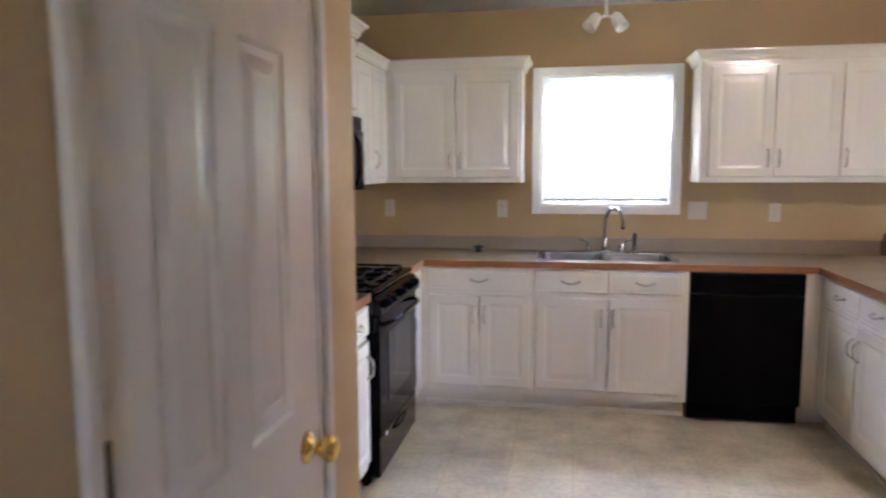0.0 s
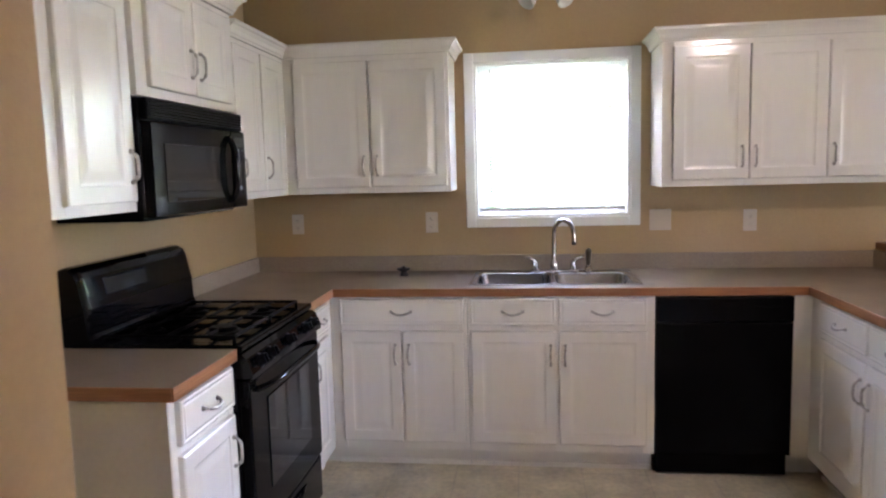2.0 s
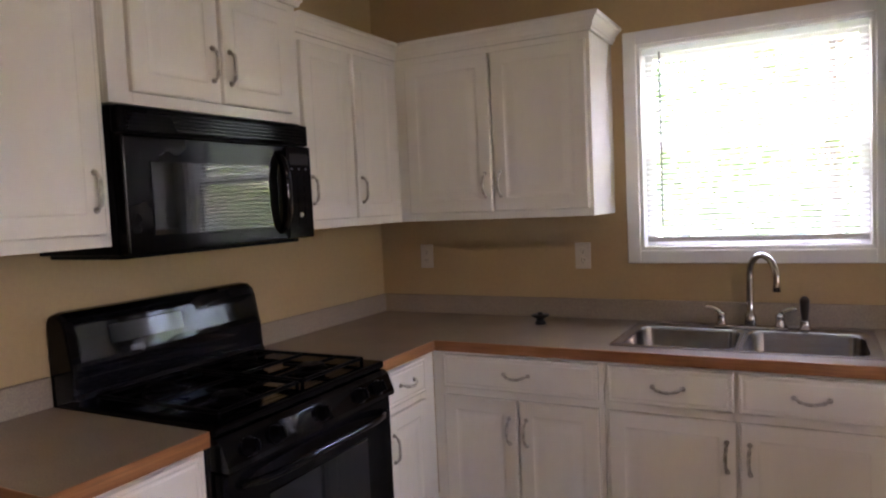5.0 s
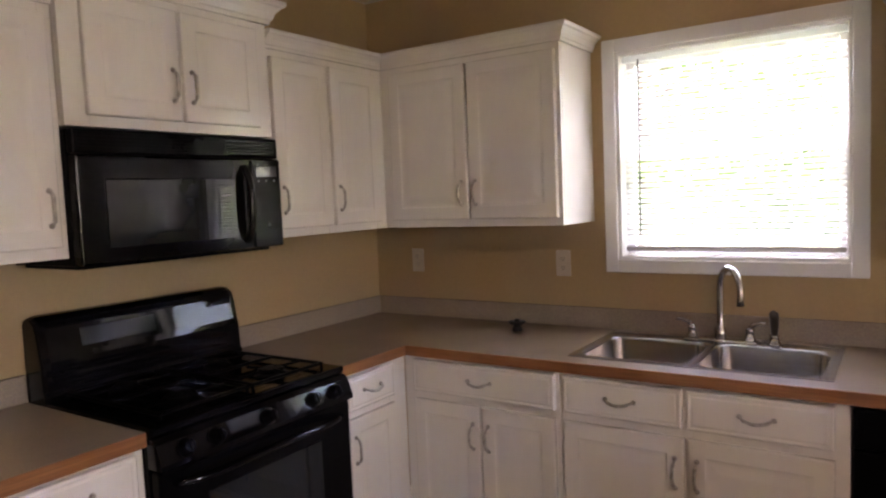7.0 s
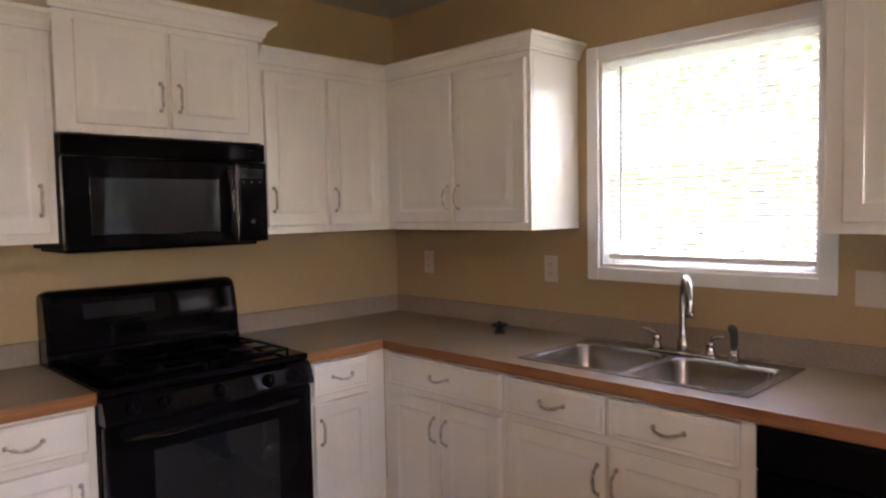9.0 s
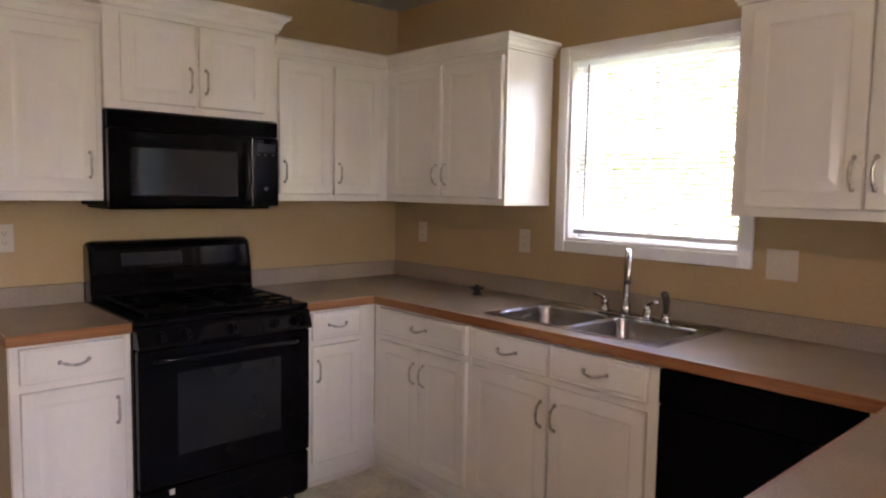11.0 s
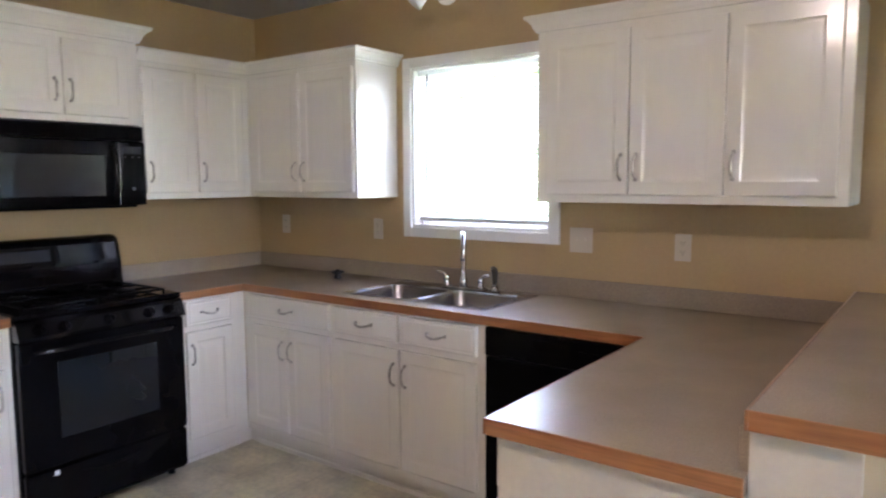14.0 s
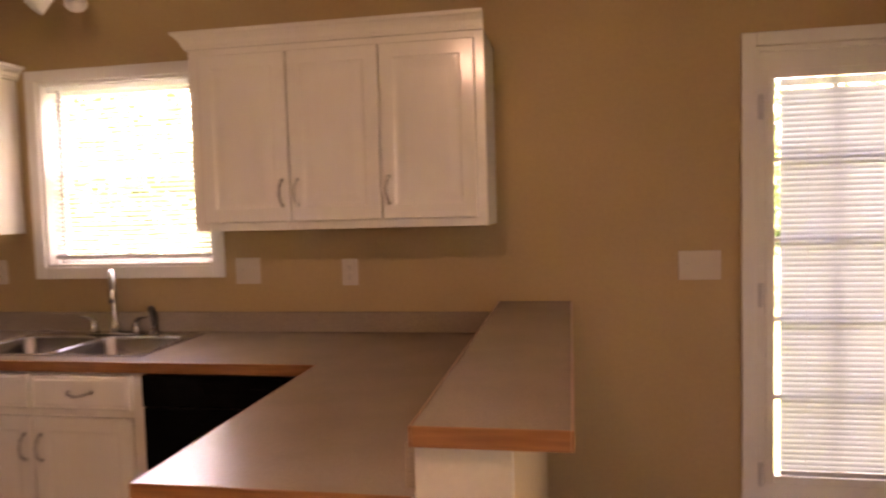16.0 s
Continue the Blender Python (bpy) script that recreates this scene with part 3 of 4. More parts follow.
def six_panel(bm, x0, x1, z0, z1, y, columns, rows):
    """A moulded leaf that faces -y: a slab with raised panels let into it."""
    xs = sorted({x0, x1, *[v for c in columns for v in c]})
    zs = sorted({z0, z1, *[v for r in rows for v in r]})
    for i in range(len(xs) - 1):
        for k in range(len(zs) - 1):
            cx, cz = (xs[i], xs[i + 1]), (zs[k], zs[k + 1])
            if cx in columns and cz in rows:
                loops = [[bm.verts.new(p) for p in ((cx[0] + s, y + d, cz[0] + s), (cx[1] - s, y + d, cz[0] + s), (cx[1] - s, y + d, cz[1] - s), (cx[0] + s, y + d, cz[1] - s))] for s, d in SIX]
                for la, lb in zip(loops, loops[1:]):
                    for q in range(4):
                        bm.faces.new((la[q], la[(q + 1) % 4], lb[(q + 1) % 4], lb[q]))
                bm.faces.new(loops[-1])
            else:
                bm.faces.new([bm.verts.new(p) for p in ((cx[0], y, cz[0]), (cx[1], y, cz[0]), (cx[1], y, cz[1]), (cx[0], y, cz[1]))])
    bmesh.ops.remove_doubles(bm, verts=bm.verts, dist=1e-5)
    box(bm, x0, x1, y + 0.010, y + 0.035, z0, z1)
    for p in ((x0, x0 + 0.001, z0, z1), (x1 - 0.001, x1, z0, z1)):
        box(bm, p[0], p[1], y, y + 0.010, p[2], p[3])
    return bm


x0, x1 = 0.019, W - 0.019
cols = [(0.135, 0.312), (0.395, 0.572)]
rows = [(0.20, 0.80), (0.99, 1.67), (1.77, 1.915)]
slab = part("door_leaf", six_panel(bmesh.new(), x0, x1, 0.01, PZ - 0.019, 0.004, cols, rows), DOOR_WARM_LIT, clo)
kb = bmesh.new()
lathe(kb, [(0.033, 0.0), (0.033, 0.004), (0.026, 0.010), (0.013, 0.014), (0.012, 0.026), (0.020, 0.034), (0.027, 0.044), (0.028, 0.054), (0.022, 0.062), (0.010, 0.066)], (x1 - 0.070, 0.004, 0.898), (0, -1, 0), 28)
smooth(part("door_knob", kb, BRASS, slab, "polished brass door knob"))
for z in (0.25, 1.105, 1.82):
    hb = bmesh.new()
    box(hb, x0 - 0.012, x0 + 0.014, -0.001, 0.005, z - 0.045, z + 0.045)
    tube(hb, [(x0 - 0.001, -0.005, z - 0.048), (x0 - 0.001, -0.005, z + 0.048)], 0.0065, 8)
    part("hinge", hb, NICKEL, clo, "dull metal hinge")

# ---- wall cabinets ----
LEFT = 90
wall_cabinet(pose(0.325, 0, 0), 0.868, 1.37, 2.072, [(0.058, 0.450, "right"), (0.462, 0.853, "left")], "white two-door wall cabinet with crown moulding beside the sink window", crown_sides=(False, True))
wall_cabinet(pose(0, -1.010, 0, 0, 0, LEFT), 1.008, 1.37, 2.072, [(0.022, 0.318, "left"), (0.336, 0.632, "left")], "white two-door corner wall cabinet with crown moulding beside the microwave", crown_sides=(False, False))
wall_cabinet(pose(0, -1.7715, 0, 0, 0, LEFT), 0.757, 1.742, 2.148, [(0.062, 0.372, "right"), (0.386, 0.697, "left")], "white raised two-door wall cabinet over the microwave", depth=0.35, crown_scale=1.25)
wall_cabinet(pose(0, -2.186, 0, 0, 0, LEFT), 0.412, 1.37, 2.072, [(0.045, 0.388, "right")], "white single-door wall cabinet with crown moulding beside the microwave", crown_sides=(False, False))
wall_cabinet(pose(0, -3.075, 0, 0, 0, LEFT), 0.887, 1.79, 2.072, [(0.04, 0.434, "right"), (0.448, 0.845, "left")], "white short two-door wall cabinet over the refrigerator space", crown_sides=(False, False))
wall_cabinet(pose(2.245, 0, 0), 1.16, 1.368, 2.072, [(0.050, 0.405, "right"), (0.411, 0.764, "left"), (0.770, 1.126, "left")], "white three-door wall cabinet with crown moulding over the peninsula worktop", crown_sides=(True, False))

# ---- base cabinets ----
first = base_cabinet(pose(0.6105, 0, 0), 0.6765, [(0.052, 0.352, "right"), (0.362, 0.660, "left")], [(0.052, 0.660)], "white base cabinet with one drawer and two doors")
base_cabinet(pose(1.289, 0, 0), 0.880, [(0.016, 0.424, "right"), (0.436, 0.842, "left")], [(0.016, 0.418), (0.434, 0.842)], "white sink base cabinet with two drawer fronts and two doors", top=0.70)
narrow = base_cabinet(pose(0, -1.010, 0, 0, 0, LEFT), 0.398, [(0.030, 0.302, "left")], [(0.030, 0.302)], "white narrow base cabinet with drawer and door beside the range")
base_cabinet(pose(0, -2.178, 0, 0, 0, LEFT), 0.402, [(0.028, 0.374, "right")], [(0.028, 0.374)], "white base cabinet with drawer and door beside the refrigerator space", end_left=True)
pen = base_cabinet(pose(3.408, -0.612, 0, 0, 0, -90), 1.008, [(0.120, 0.552, "right"), (0.564, 0.987, "left")], [(0.120, 0.552), (0.564, 0.987)], "white peninsula base cabinet with two drawers and two doors", depth=0.545, end_right=True)
part("filler", boxed(-0.004, 0.0, -0.623, -0.545, 0.105, 0.874), WHITE, pen)
part("toe_kick", boxed(-0.079, -0.075, -0.623, -0.470, 0.0, 0.104), WHITE, pen)

part("toe_kick", boxed(-0.0755, 0.0, -0.535, -0.52, 0.0, 0.104), WHITE, first)
part("toe_kick", boxed(0.398, 0.475, -0.535, -0.52, 0.0, 0.104), WHITE, narrow)

# ---- worktops ----
top = thing("worktop", pose(0, 0, 0.876), "speckled grey-brown laminate worktop with oak edge", "countertop")
SX0, SX1, SY0, SY1 = 1.318, 2.100, -0.520, -0.115
H = 0.038
XS = [0.002, 0.629, SX0, SX1, 2.842, 3.408]
YS = [-1.644, -1.012, -0.629, SY0, SY1, -0.002]
gone = {(0, 0), (1, 0), (2, 0), (3, 0), (1, 1), (2, 1), (3, 1), (2, 3)}
bm = grid_slab(XS, YS, gone, 0, H)
part("deck", bm, LAMI, top)
part("wooden_edge", boxed(0.629, 0.635, -1.012, -0.635, -0.001, H + 0.001, 0.0025), EDGE_Y, top, "reddish oak edge band")
part("wooden_edge", boxed(0.629, 2.842, -0.635, -0.629, -0.001, H + 0.001, 0.0025), EDGE_X, top, "reddish oak edge band")
part("wooden_edge", boxed(2.836, 2.842, -1.650, -0.635, -0.001, H + 0.001, 0.0025), EDGE_Y, top, "reddish oak edge band")
part("wooden_edge", boxed(2.842, 3.408, -1.650, -1.644, -0.001, H + 0.001, 0.0025), EDGE_X, top, "reddish oak edge band")
part("backsplash", boxed(0.002, 0.021, -1.012, -0.002, H + 0.0005, 0.125, 0.002), LAMI, top)
part("backsplash", boxed(0.021, 3.388, -0.021, -0.002, H + 0.0005, 0.125, 0.002), LAMI, top)
part("backsplash", boxed(3.388, 3.408, -1.612, -0.002, H + 0.0005, 0.128, 0.002), LAMI, top)
small = thing("worktop", pose(0, 0, 0.876), "short speckled laminate worktop with oak edge beside the range", "countertop")
part("deck", boxed(0.002, 0.629, -2.186, -1.776, 0, H), LAMI, small)
part("wooden_edge", boxed(0.629, 0.635, -2.192, -1.776, -0.001, H + 0.001, 0.0025), EDGE_Y, small, "golden oak edge band")
part("wooden_edge", boxed(0.002, 0.629, -2.192, -2.186, -0.001, H + 0.001, 0.0025), EDGE_X, small, "golden oak edge band")
part("backsplash", boxed(0.002, 0.021, -2.190, -1.776, H + 0.0005, 0.125, 0.002), LAMI, small)

knee = structure("wall_knee", boxed(3.410, 3.590, -1.606, -0.001, 0.0, 1.006), WALL, "half wall behind the peninsula")
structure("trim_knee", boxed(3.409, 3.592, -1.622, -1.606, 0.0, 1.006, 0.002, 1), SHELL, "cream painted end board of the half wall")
bar = thing("bar_top", pose(0, 0, 1.0065), "raised speckled laminate bar top with oak edge", "countertop")
part("deck", boxed(3.410, 3.696, -1.641, -0.002, 0, H), LAMI, bar)
part("wooden_edge", boxed(3.404, 3.410, -1.647, -0.002, -0.001, H + 0.001, 0.0025), EDGE_Y, bar, "reddish oak edge band")
part("wooden_edge", boxed(3.696, 3.702, -1.647, -0.002, -0.001, H + 0.001, 0.0025), EDGE_Y, bar, "reddish oak edge band")
part("wooden_edge", boxed(3.410, 3.696, -1.647, -1.641, -0.001, H + 0.001, 0.0025), EDGE_X, bar, "reddish oak edge band")

# ---- sink and taps ----
sink = thing("kitchen_sink", pose(0, 0, 0.9155), "stainless steel double-bowl drop-in sink", "sink")


def rounded(cx, cy, hx, hy, r, z, n=8):
    pts = []
    for qx, qy, a0 in ((1, 1, 0), (-1, 1, 90), (-1, -1, 180), (1, -1, 270)):
        for i in range(n + 1):
            a = radians(a0 + 90 * i / n)
            pts.append((cx + qx * (hx - r) + r * math.cos(a), cy + qy * (hy - r) + r * math.sin(a), z))
    return pts


def bridge(bm, a, b):
    for k in range(len(a)):
        bm.faces.new((a[k], a[(k + 1) % len(a)], b[(k + 1) % len(b)], b[k]))


def bowl(bm, cx, cy, hx, hy, cell, depth):
    """One bowl with its share of the rim; cell is the rim's rectangle round it."""
    x0, x1, y0, y1 = cell
    inner = rounded(cx, cy, hx, hy, 0.055, 0.002)
    outer = []
    for px, py, pz in inner:
        dx, dy = px - cx, py - cy
        s = min(((x1 if dx > 0 else x0) - cx) / dx if abs(dx) > 1e-6 else 9e9, ((y1 if dy > 0 else y0) - cy) / dy if abs(dy) > 1e-6 else 9e9)
        outer.append((cx + dx * s, cy + dy * s, 0.003))
    loops = [outer, inner, rounded(cx, cy, hx - 0.004, hy - 0.004, 0.052, -0.006), rounded(cx, cy, hx - 0.012, hy - 0.012, 0.05, -depth + 0.03),
             rounded(cx, cy, hx - 0.030, hy - 0.030, 0.045, -depth + 0.006), rounded(cx, cy, hx - 0.06, hy - 0.06, 0.04, -depth)]
    rings = [[bm.verts.new(p) for p in lp] for lp in loops]
    for a, b in zip(rings, rings[1:]):
        bridge(bm, a, b)
    bm.faces.new(rings[-1])


RX0, RX1, RY0, RY1 = 1.295, 2.120, -0.545, -0.085
MX = 1.708
for cx, cell in (((RX0 + MX) / 2 + 0.008, (RX0, MX, RY0, RY1)), ((RX1 + MX) / 2 - 0.008, (MX, RX1, RY0, RY1))):
    bm = bmesh.new()
    bowl(bm, cx, -0.350, 0.186, 0.172, cell, 0.18)
    bw = part("bowl", bm, STEEL, sink)
    smooth(bw)
    db = bmesh.new()
    lathe(db, [(0.045, 0.0), (0.045, 0.002), (0.036, 0.003), (0.030, -0.002), (0.004, -0.003)], (cx, -0.33, -0.179))
    part("drain", db, NICKEL, bw, "round metal drain")
    cb = bmesh.new()
    lathe(cb, [(0.028, 0.0), (0.028, 0.003), (0.01, 0.005)], (cx, -0.33, -0.178))
    part("drain_hole", cb, SLOT, bw)
bm = bmesh.new()
for p in ((RX0, RX1, RY0 - 0.003, RY0), (RX0, RX1, RY1, RY1 + 0.003), (RX0 - 0.003, RX0, RY0, RY1), (RX1, RX1 + 0.003, RY0, RY1)):
    box(bm, p[0], p[1], p[2], p[3], -0.0015, 0.003)
part("rim", bm, STEEL, sink)

faucet = thing("kitchen_faucet", pose(1.722, -0.128, 0.9187), "satin nickel gooseneck faucet with two lever handles", "faucet")
bm = bmesh.new()
disc(bm, (0, 0, 0), (0, 0, 1), 0.03, 0.03, 0.012, 24, 0.003)
box(bm, -0.128, 0.128, -0.026, 0.026, 0.0, 0.010, 0.004)
smooth(part("deck_plate", bm, NICKEL, faucet))
pts, rad = [], []
for z in (0.010, 0.03, 0.05):
    pts.append((0, 0, z))
    rad.append(0.020)
for z in (0.06, 0.10, 0.15, 0.19):
    pts.append((0, 0, z))
    rad.append(0.0125)
TURNED = radians(34)
for i in range(1, 15):
    a = math.pi - math.pi * 1.06 * i / 14
    d = 0.088 + 0.088 * math.cos(a)
    pts.append((d * math.sin(TURNED), -d * math.cos(TURNED), 0.200 + 0.084 * math.sin(a)))
    rad.append(0.0120)
pts.append((pts[-1][0], pts[-1][1], 0.160))
rad.append(0.0135)
smooth(part("spout", tube(bmesh.new(), pts, rad, 14), NICKEL, faucet))
for sx in (-1, 1):
    bm = bmesh.new()
    lathe(bm, [(0.021, 0.009), (0.021, 0.016), (0.016, 0.022), (0.014, 0.045), (0.016, 0.052), (0.010, 0.060)], (sx * 0.102, 0, 0), (0, 0, 1), 18)
    tube(bm, [(sx * 0.102, 0, 0.054), (sx * 0.112, -0.002, 0.068), (sx * 0.135, -0.006, 0.078), (sx * 0.158, -0.010, 0.080)], [0.009, 0.009, 0.0075, 0.006], 10)
    smooth(part("lever_handle", bm, NICKEL, faucet))
spray = thing("side_sprayer", pose(1.905, -0.122, 0.9187), "satin nickel side sprayer with dark head", "sprayer")
bm = bmesh.new()
smooth(part("holder", lathe(bm, [(0.024, 0.0), (0.024, 0.006), (0.018, 0.010), (0.015, 0.03), (0.017, 0.036)]), NICKEL, spray))
bm = bmesh.new()
tube(bm, [(0, 0, 0.03), (0, 0, 0.07), (0, -0.003, 0.095), (0, -0.012, 0.112), (0, -0.024, 0.118)], [0.011, 0.014, 0.016, 0.017, 0.013], 12)
smooth(part("spray_head", bm, surface("dark bronze", (0.08, 0.065, 0.05), 0.35, metal=0.6, vary=0.1), spray, "dark spray head"))

stop = tagged(smooth(link_mesh("sink_stopper", lathe(bmesh.new(), [(0.022, 0.0), (0.024, 0.004), (0.018, 0.016), (0.016, 0.024), (0.036, 0.034), (0.038, 0.039), (0.034, 0.042), (0.012, 0.041), (0.010, 0.050), (0.004, 0.052)]), RUBBER)), "black rubber sink stopper lying on the worktop", "stopper")
stop.matrix_basis = pose(0.910, -0.200, 0.9143)

# ---- dishwasher ----
dish = thing("dishwasher", pose(2.171, 0, 0), "black built-in dishwasher under the worktop", "dishwasher")
part("tub", boxed(0.004, 0.610, -0.57, -0.03, 0.09, 0.868), MATTE, dish)
part("door", boxed(0.004, 0.610, -0.622, -0.571, 0.115, 0.745, 0.005), MATTE, dish)
cp = part("control_panel", boxed(0.004, 0.610, -0.630, -0.571, 0.750, 0.868, 0.008), MATTE, dish)
part("latch_recess", boxed(0.23, 0.385, -0.6325, -0.6302, 0.805, 0.845, 0.001, 1), BLACK, cp)
for i in range(5):
    part("button", boxed(0.42 + i * 0.03, 0.44 + i * 0.03, -0.632, -0.6302, 0.815, 0.825), MATTE, cp)
part("kick_plate", boxed(0.006, 0.600, -0.600, -0.571, 0.012, 0.112, 0.003), MATTE, dish)

# ---- range ----
RW = 0.756
cook = thing("gas_range", pose(0, -1.7725, 0, 0, 0, LEFT), "black freestanding gas range with glass oven door", "range")
part("body", boxed(0.0, RW, -0.625, -0.012, 0.03, 0.895, 0.003), BLACK, cook)
bm = bmesh.new()
box(bm, -0.001, RW + 0.001, -0.648, -0.010, 0.897, 0.922, 0.007, 3)
box(bm, 0.05, RW - 0.05, -0.60, -0.12, 0.9195, 0.9225)
part("cooktop", bm, BLACK, cook)
for cx, cy, r in ((0.20, -0.50, 0.050), (0.20, -0.22, 0.040), (RW - 0.20, -0.50, 0.044), (RW - 0.20, -0.22, 0.036)):
    bm = bmesh.new()
    lathe(bm, [(r + 0.012, 0.0), (r + 0.012, 0.006), (r, 0.010), (r, 0.020), (r - 0.006, 0.024), (0.006, 0.025)], (cx, cy, 0.9228))
    part("burner", bm, IRON, cook)
for gx0, gx1 in ((0.055, RW / 2 - 0.006), (RW / 2 + 0.006, RW - 0.055)):
    bm = bmesh.new()
    z0, z1, w = 0.934, 0.945, 0.012
    ys = (-0.605, -0.365, -0.345, -0.12)
    for x in (gx0, gx1 - w):
        box(bm, x, x + w, ys[0], ys[3], z0, z1, 0.003, 1)
    for y in (ys[0], -0.361, ys[3] - w):
        box(bm, gx0 + w, gx1 - w, y, y + w, z0, z1, 0.003, 1)
    mx = (gx0 + gx1) / 2
    for cy in (-0.50, -0.22):
        for ang in (0, 90, 180, 270):
            ca, sa = math.cos(radians(ang)), math.sin(radians(ang))
            ex = (gx1 - gx0) / 2 - w if abs(ca) > 0.5 else 0.103
            tube(bm, [(mx + ca * 0.028, cy + sa * 0.028, z1 - 0.001), (mx + ca * 0.06, cy + sa * 0.06, z1 - 0.004), (mx + ca * ex, cy + sa * ex, z0 + 0.006)], 0.006, 6)
    for x in (gx0 + 0.006, gx1 - 0.006):
        for y in (ys[0] + 0.006, ys[3] - 0.006):
            tube(bm, [(x, y, 0.9225), (x, y, z0 + 0.003)], 0.006, 6)
    part("grate", bm, IRON, cook, "black cast-iron grate")


def backguard():
    """The tall rear panel: a face that leans back under a rolled top, with rounded shoulders."""
    bm = bmesh.new()
    prof = [(-0.012, 0.895), (-0.125, 0.895), (-0.130, 0.940), (-0.121, 0.955), (-0.118, 1.00), (-0.117, 1.042), (-0.112, 1.060), (-0.095, 1.145), (-0.085, 1.170), (-0.063, 1.183), (-0.040, 1.185), (-0.020, 1.180), (-0.012, 1.165)]
    xs = [(0.0, 0.955), (0.004, 0.975), (0.012, 0.990), (0.026, 1.0), (RW - 0.026, 1.0), (RW - 0.012, 0.990), (RW - 0.004, 0.975), (RW, 0.955)]
    rings = [[bm.verts.new((x, y if s == 1 else -0.012 + (y + 0.012) * (0.90 + 0.1 * (s - 0.955) / 0.045), 0.895 + (z - 0.895) * s)) for y, z in prof] for x, s in xs]
    for a, b in zip(rings, rings[1:]):
        bridge(bm, a, b)
    bm.faces.new(rings[0])
    bm.faces.new(rings[-1])
    return bm


bg = part("backguard", backguard(), GLOSS, cook)
bm = bmesh.new()
m = Matrix.Translation((0.265, -0.1015, 1.103)) @ Euler((radians(-11.3), 0, 0)).to_matrix().to_4x4()
made = box(bm, -0.135, 0.135, -0.004, 0.006, -0.030, 0.030, 0.002, 1)
bmesh.ops.transform(bm, matrix=m, verts=bm.verts)
part("display", bm, DARKGLASS, bg, "glossy dark clock display")
bm = bmesh.new()
prof = [(-0.600, 0.896), (-0.648, 0.893), (-0.664, 0.880), (-0.684, 0.826), (-0.684, 0.812), (-0.620, 0.812)]
a = [bm.verts.new((0.001, y, z)) for y, z in prof]
b = [bm.verts.new((RW - 0.001, y, z)) for y, z in prof]
bridge(bm, a, b)
bm.faces.new(a)
bm.faces.new(b)
cpan = part("control_panel", bm, GLOSS, cook)
slope = Vector((0, -0.054, 0.020)).normalized()
for i, x in enumerate((0.085, 0.185, RW / 2, RW - 0.185, RW - 0.085)):
    bm = bmesh.new()
    c = Vector((x, -0.674, 0.853)) - slope * 0.001
    lathe(bm, [(0.026, 0.0), (0.026, 0.004), (0.020, 0.008), (0.018, 0.024), (0.014, 0.027)], c, slope, 20)
    g = box(bmesh.new(), -0.004, 0.004, -0.016, 0.016, 0.026, 0.034, 0.001, 1)
    bmesh.ops.transform(g, matrix=Matrix.Translation(c) @ slope.to_track_quat("Z", "Y").to_matrix().to_4x4(), verts=g.verts)
    me = bpy.data.meshes.new("grip")
    g.to_mesh(me)
    g.free()
    bm.from_mesh(me)
    smooth(part("knob", bm, MATTE, cpan))
door = part("oven_door", boxed(0.004, RW - 0.004, -0.668, -0.626, 0.252, 0.806, 0.008, 3), BLACK, cook)
part("window", boxed(0.150, RW - 0.150, -0.6715, -0.6675, 0.372, 0.705, 0.002, 1), SMOKE, door, "smoked glass oven window")
bm = bmesh.new()
hp = []
for i in range(15):
    s = -1 + 2 * i / 14
    hp.append((RW / 2 + s * 0.325, -0.672 - 0.048 * (1 - abs(s) ** 5), 0.762 + 0.010 * (1 - s * s)))
tube(bm, hp, [0.011] * 15, 12)
smooth(part("handle", bm, GLOSS, door, "black bowed oven handle"))
drw = part("storage_drawer", boxed(0.004, RW - 0.004, -0.662, -0.626, 0.052, 0.244, 0.010, 3), BLACK, cook)
bm = bmesh.new()
tube(bm, [(RW / 2 - 0.15, -0.662, 0.205), (RW / 2 - 0.08, -0.672, 0.196), (RW / 2, -0.676, 0.193), (RW / 2 + 0.08, -0.672, 0.196), (RW / 2 + 0.15, -0.662, 0.205)], [0.003, 0.008, 0.009, 0.008, 0.003], 8)
smooth(part("finger_lip", bm, BLACK, drw))
part("badge", boxed(0.116, 0.136, -0.6640, -0.6618, 0.214, 0.236, 0.0005, 1), surface("bright badge", (0.85, 0.85, 0.85), 0.3, metal=0.1), drw, "small bright badge")
for x in (0.05, RW - 0.05):
    for y in (-0.58, -0.06):
        bm = bmesh.new()
        lathe(bm, [(0.018, 0.0), (0.018, 0.008), (0.008, 0.010), (0.008, 0.032)], (x, y, 0))
        part("foot", bm, MATTE, cook)

# ---- microwave over the range ----
mic = thing("microwave_oven", pose(0, -1.7715, 1.345, 0, 0, LEFT), "black over-the-range microwave under the wall cabinet", "microwave")
bm = bmesh.new()
box(bm, 0.0, 0.757, -0.345, -0.003, 0.0, 0.390, 0.003, 1)
part("body", bm, MATTE, mic)
part("underside", boxed(0.02, 0.737, -0.33, -0.02, -0.012, -0.0005, 0.003, 1), MATTE, mic)
vent = part("vent_grille", boxed(0.001, 0.756, -0.378, -0.346, 0.318, 0.389, 0.006, 2), MATTE, mic)
for i in range(5):
    part("louvre", boxed(0.02, 0.737, -0.381, -0.376, 0.330 + i * 0.0105, 0.335 + i * 0.0105), BLACK, vent)
md = part("door", boxed(0.001, 0.616, -0.386, -0.346, 0.002, 0.315, 0.006, 2), BLACK, mic)
part("window", boxed(0.082, 0.548, -0.3885, -0.3855, 0.046, 0.246, 0.002, 1), SMOKE, md, "smoked glass door window")
bm = bmesh.new()
hp = []
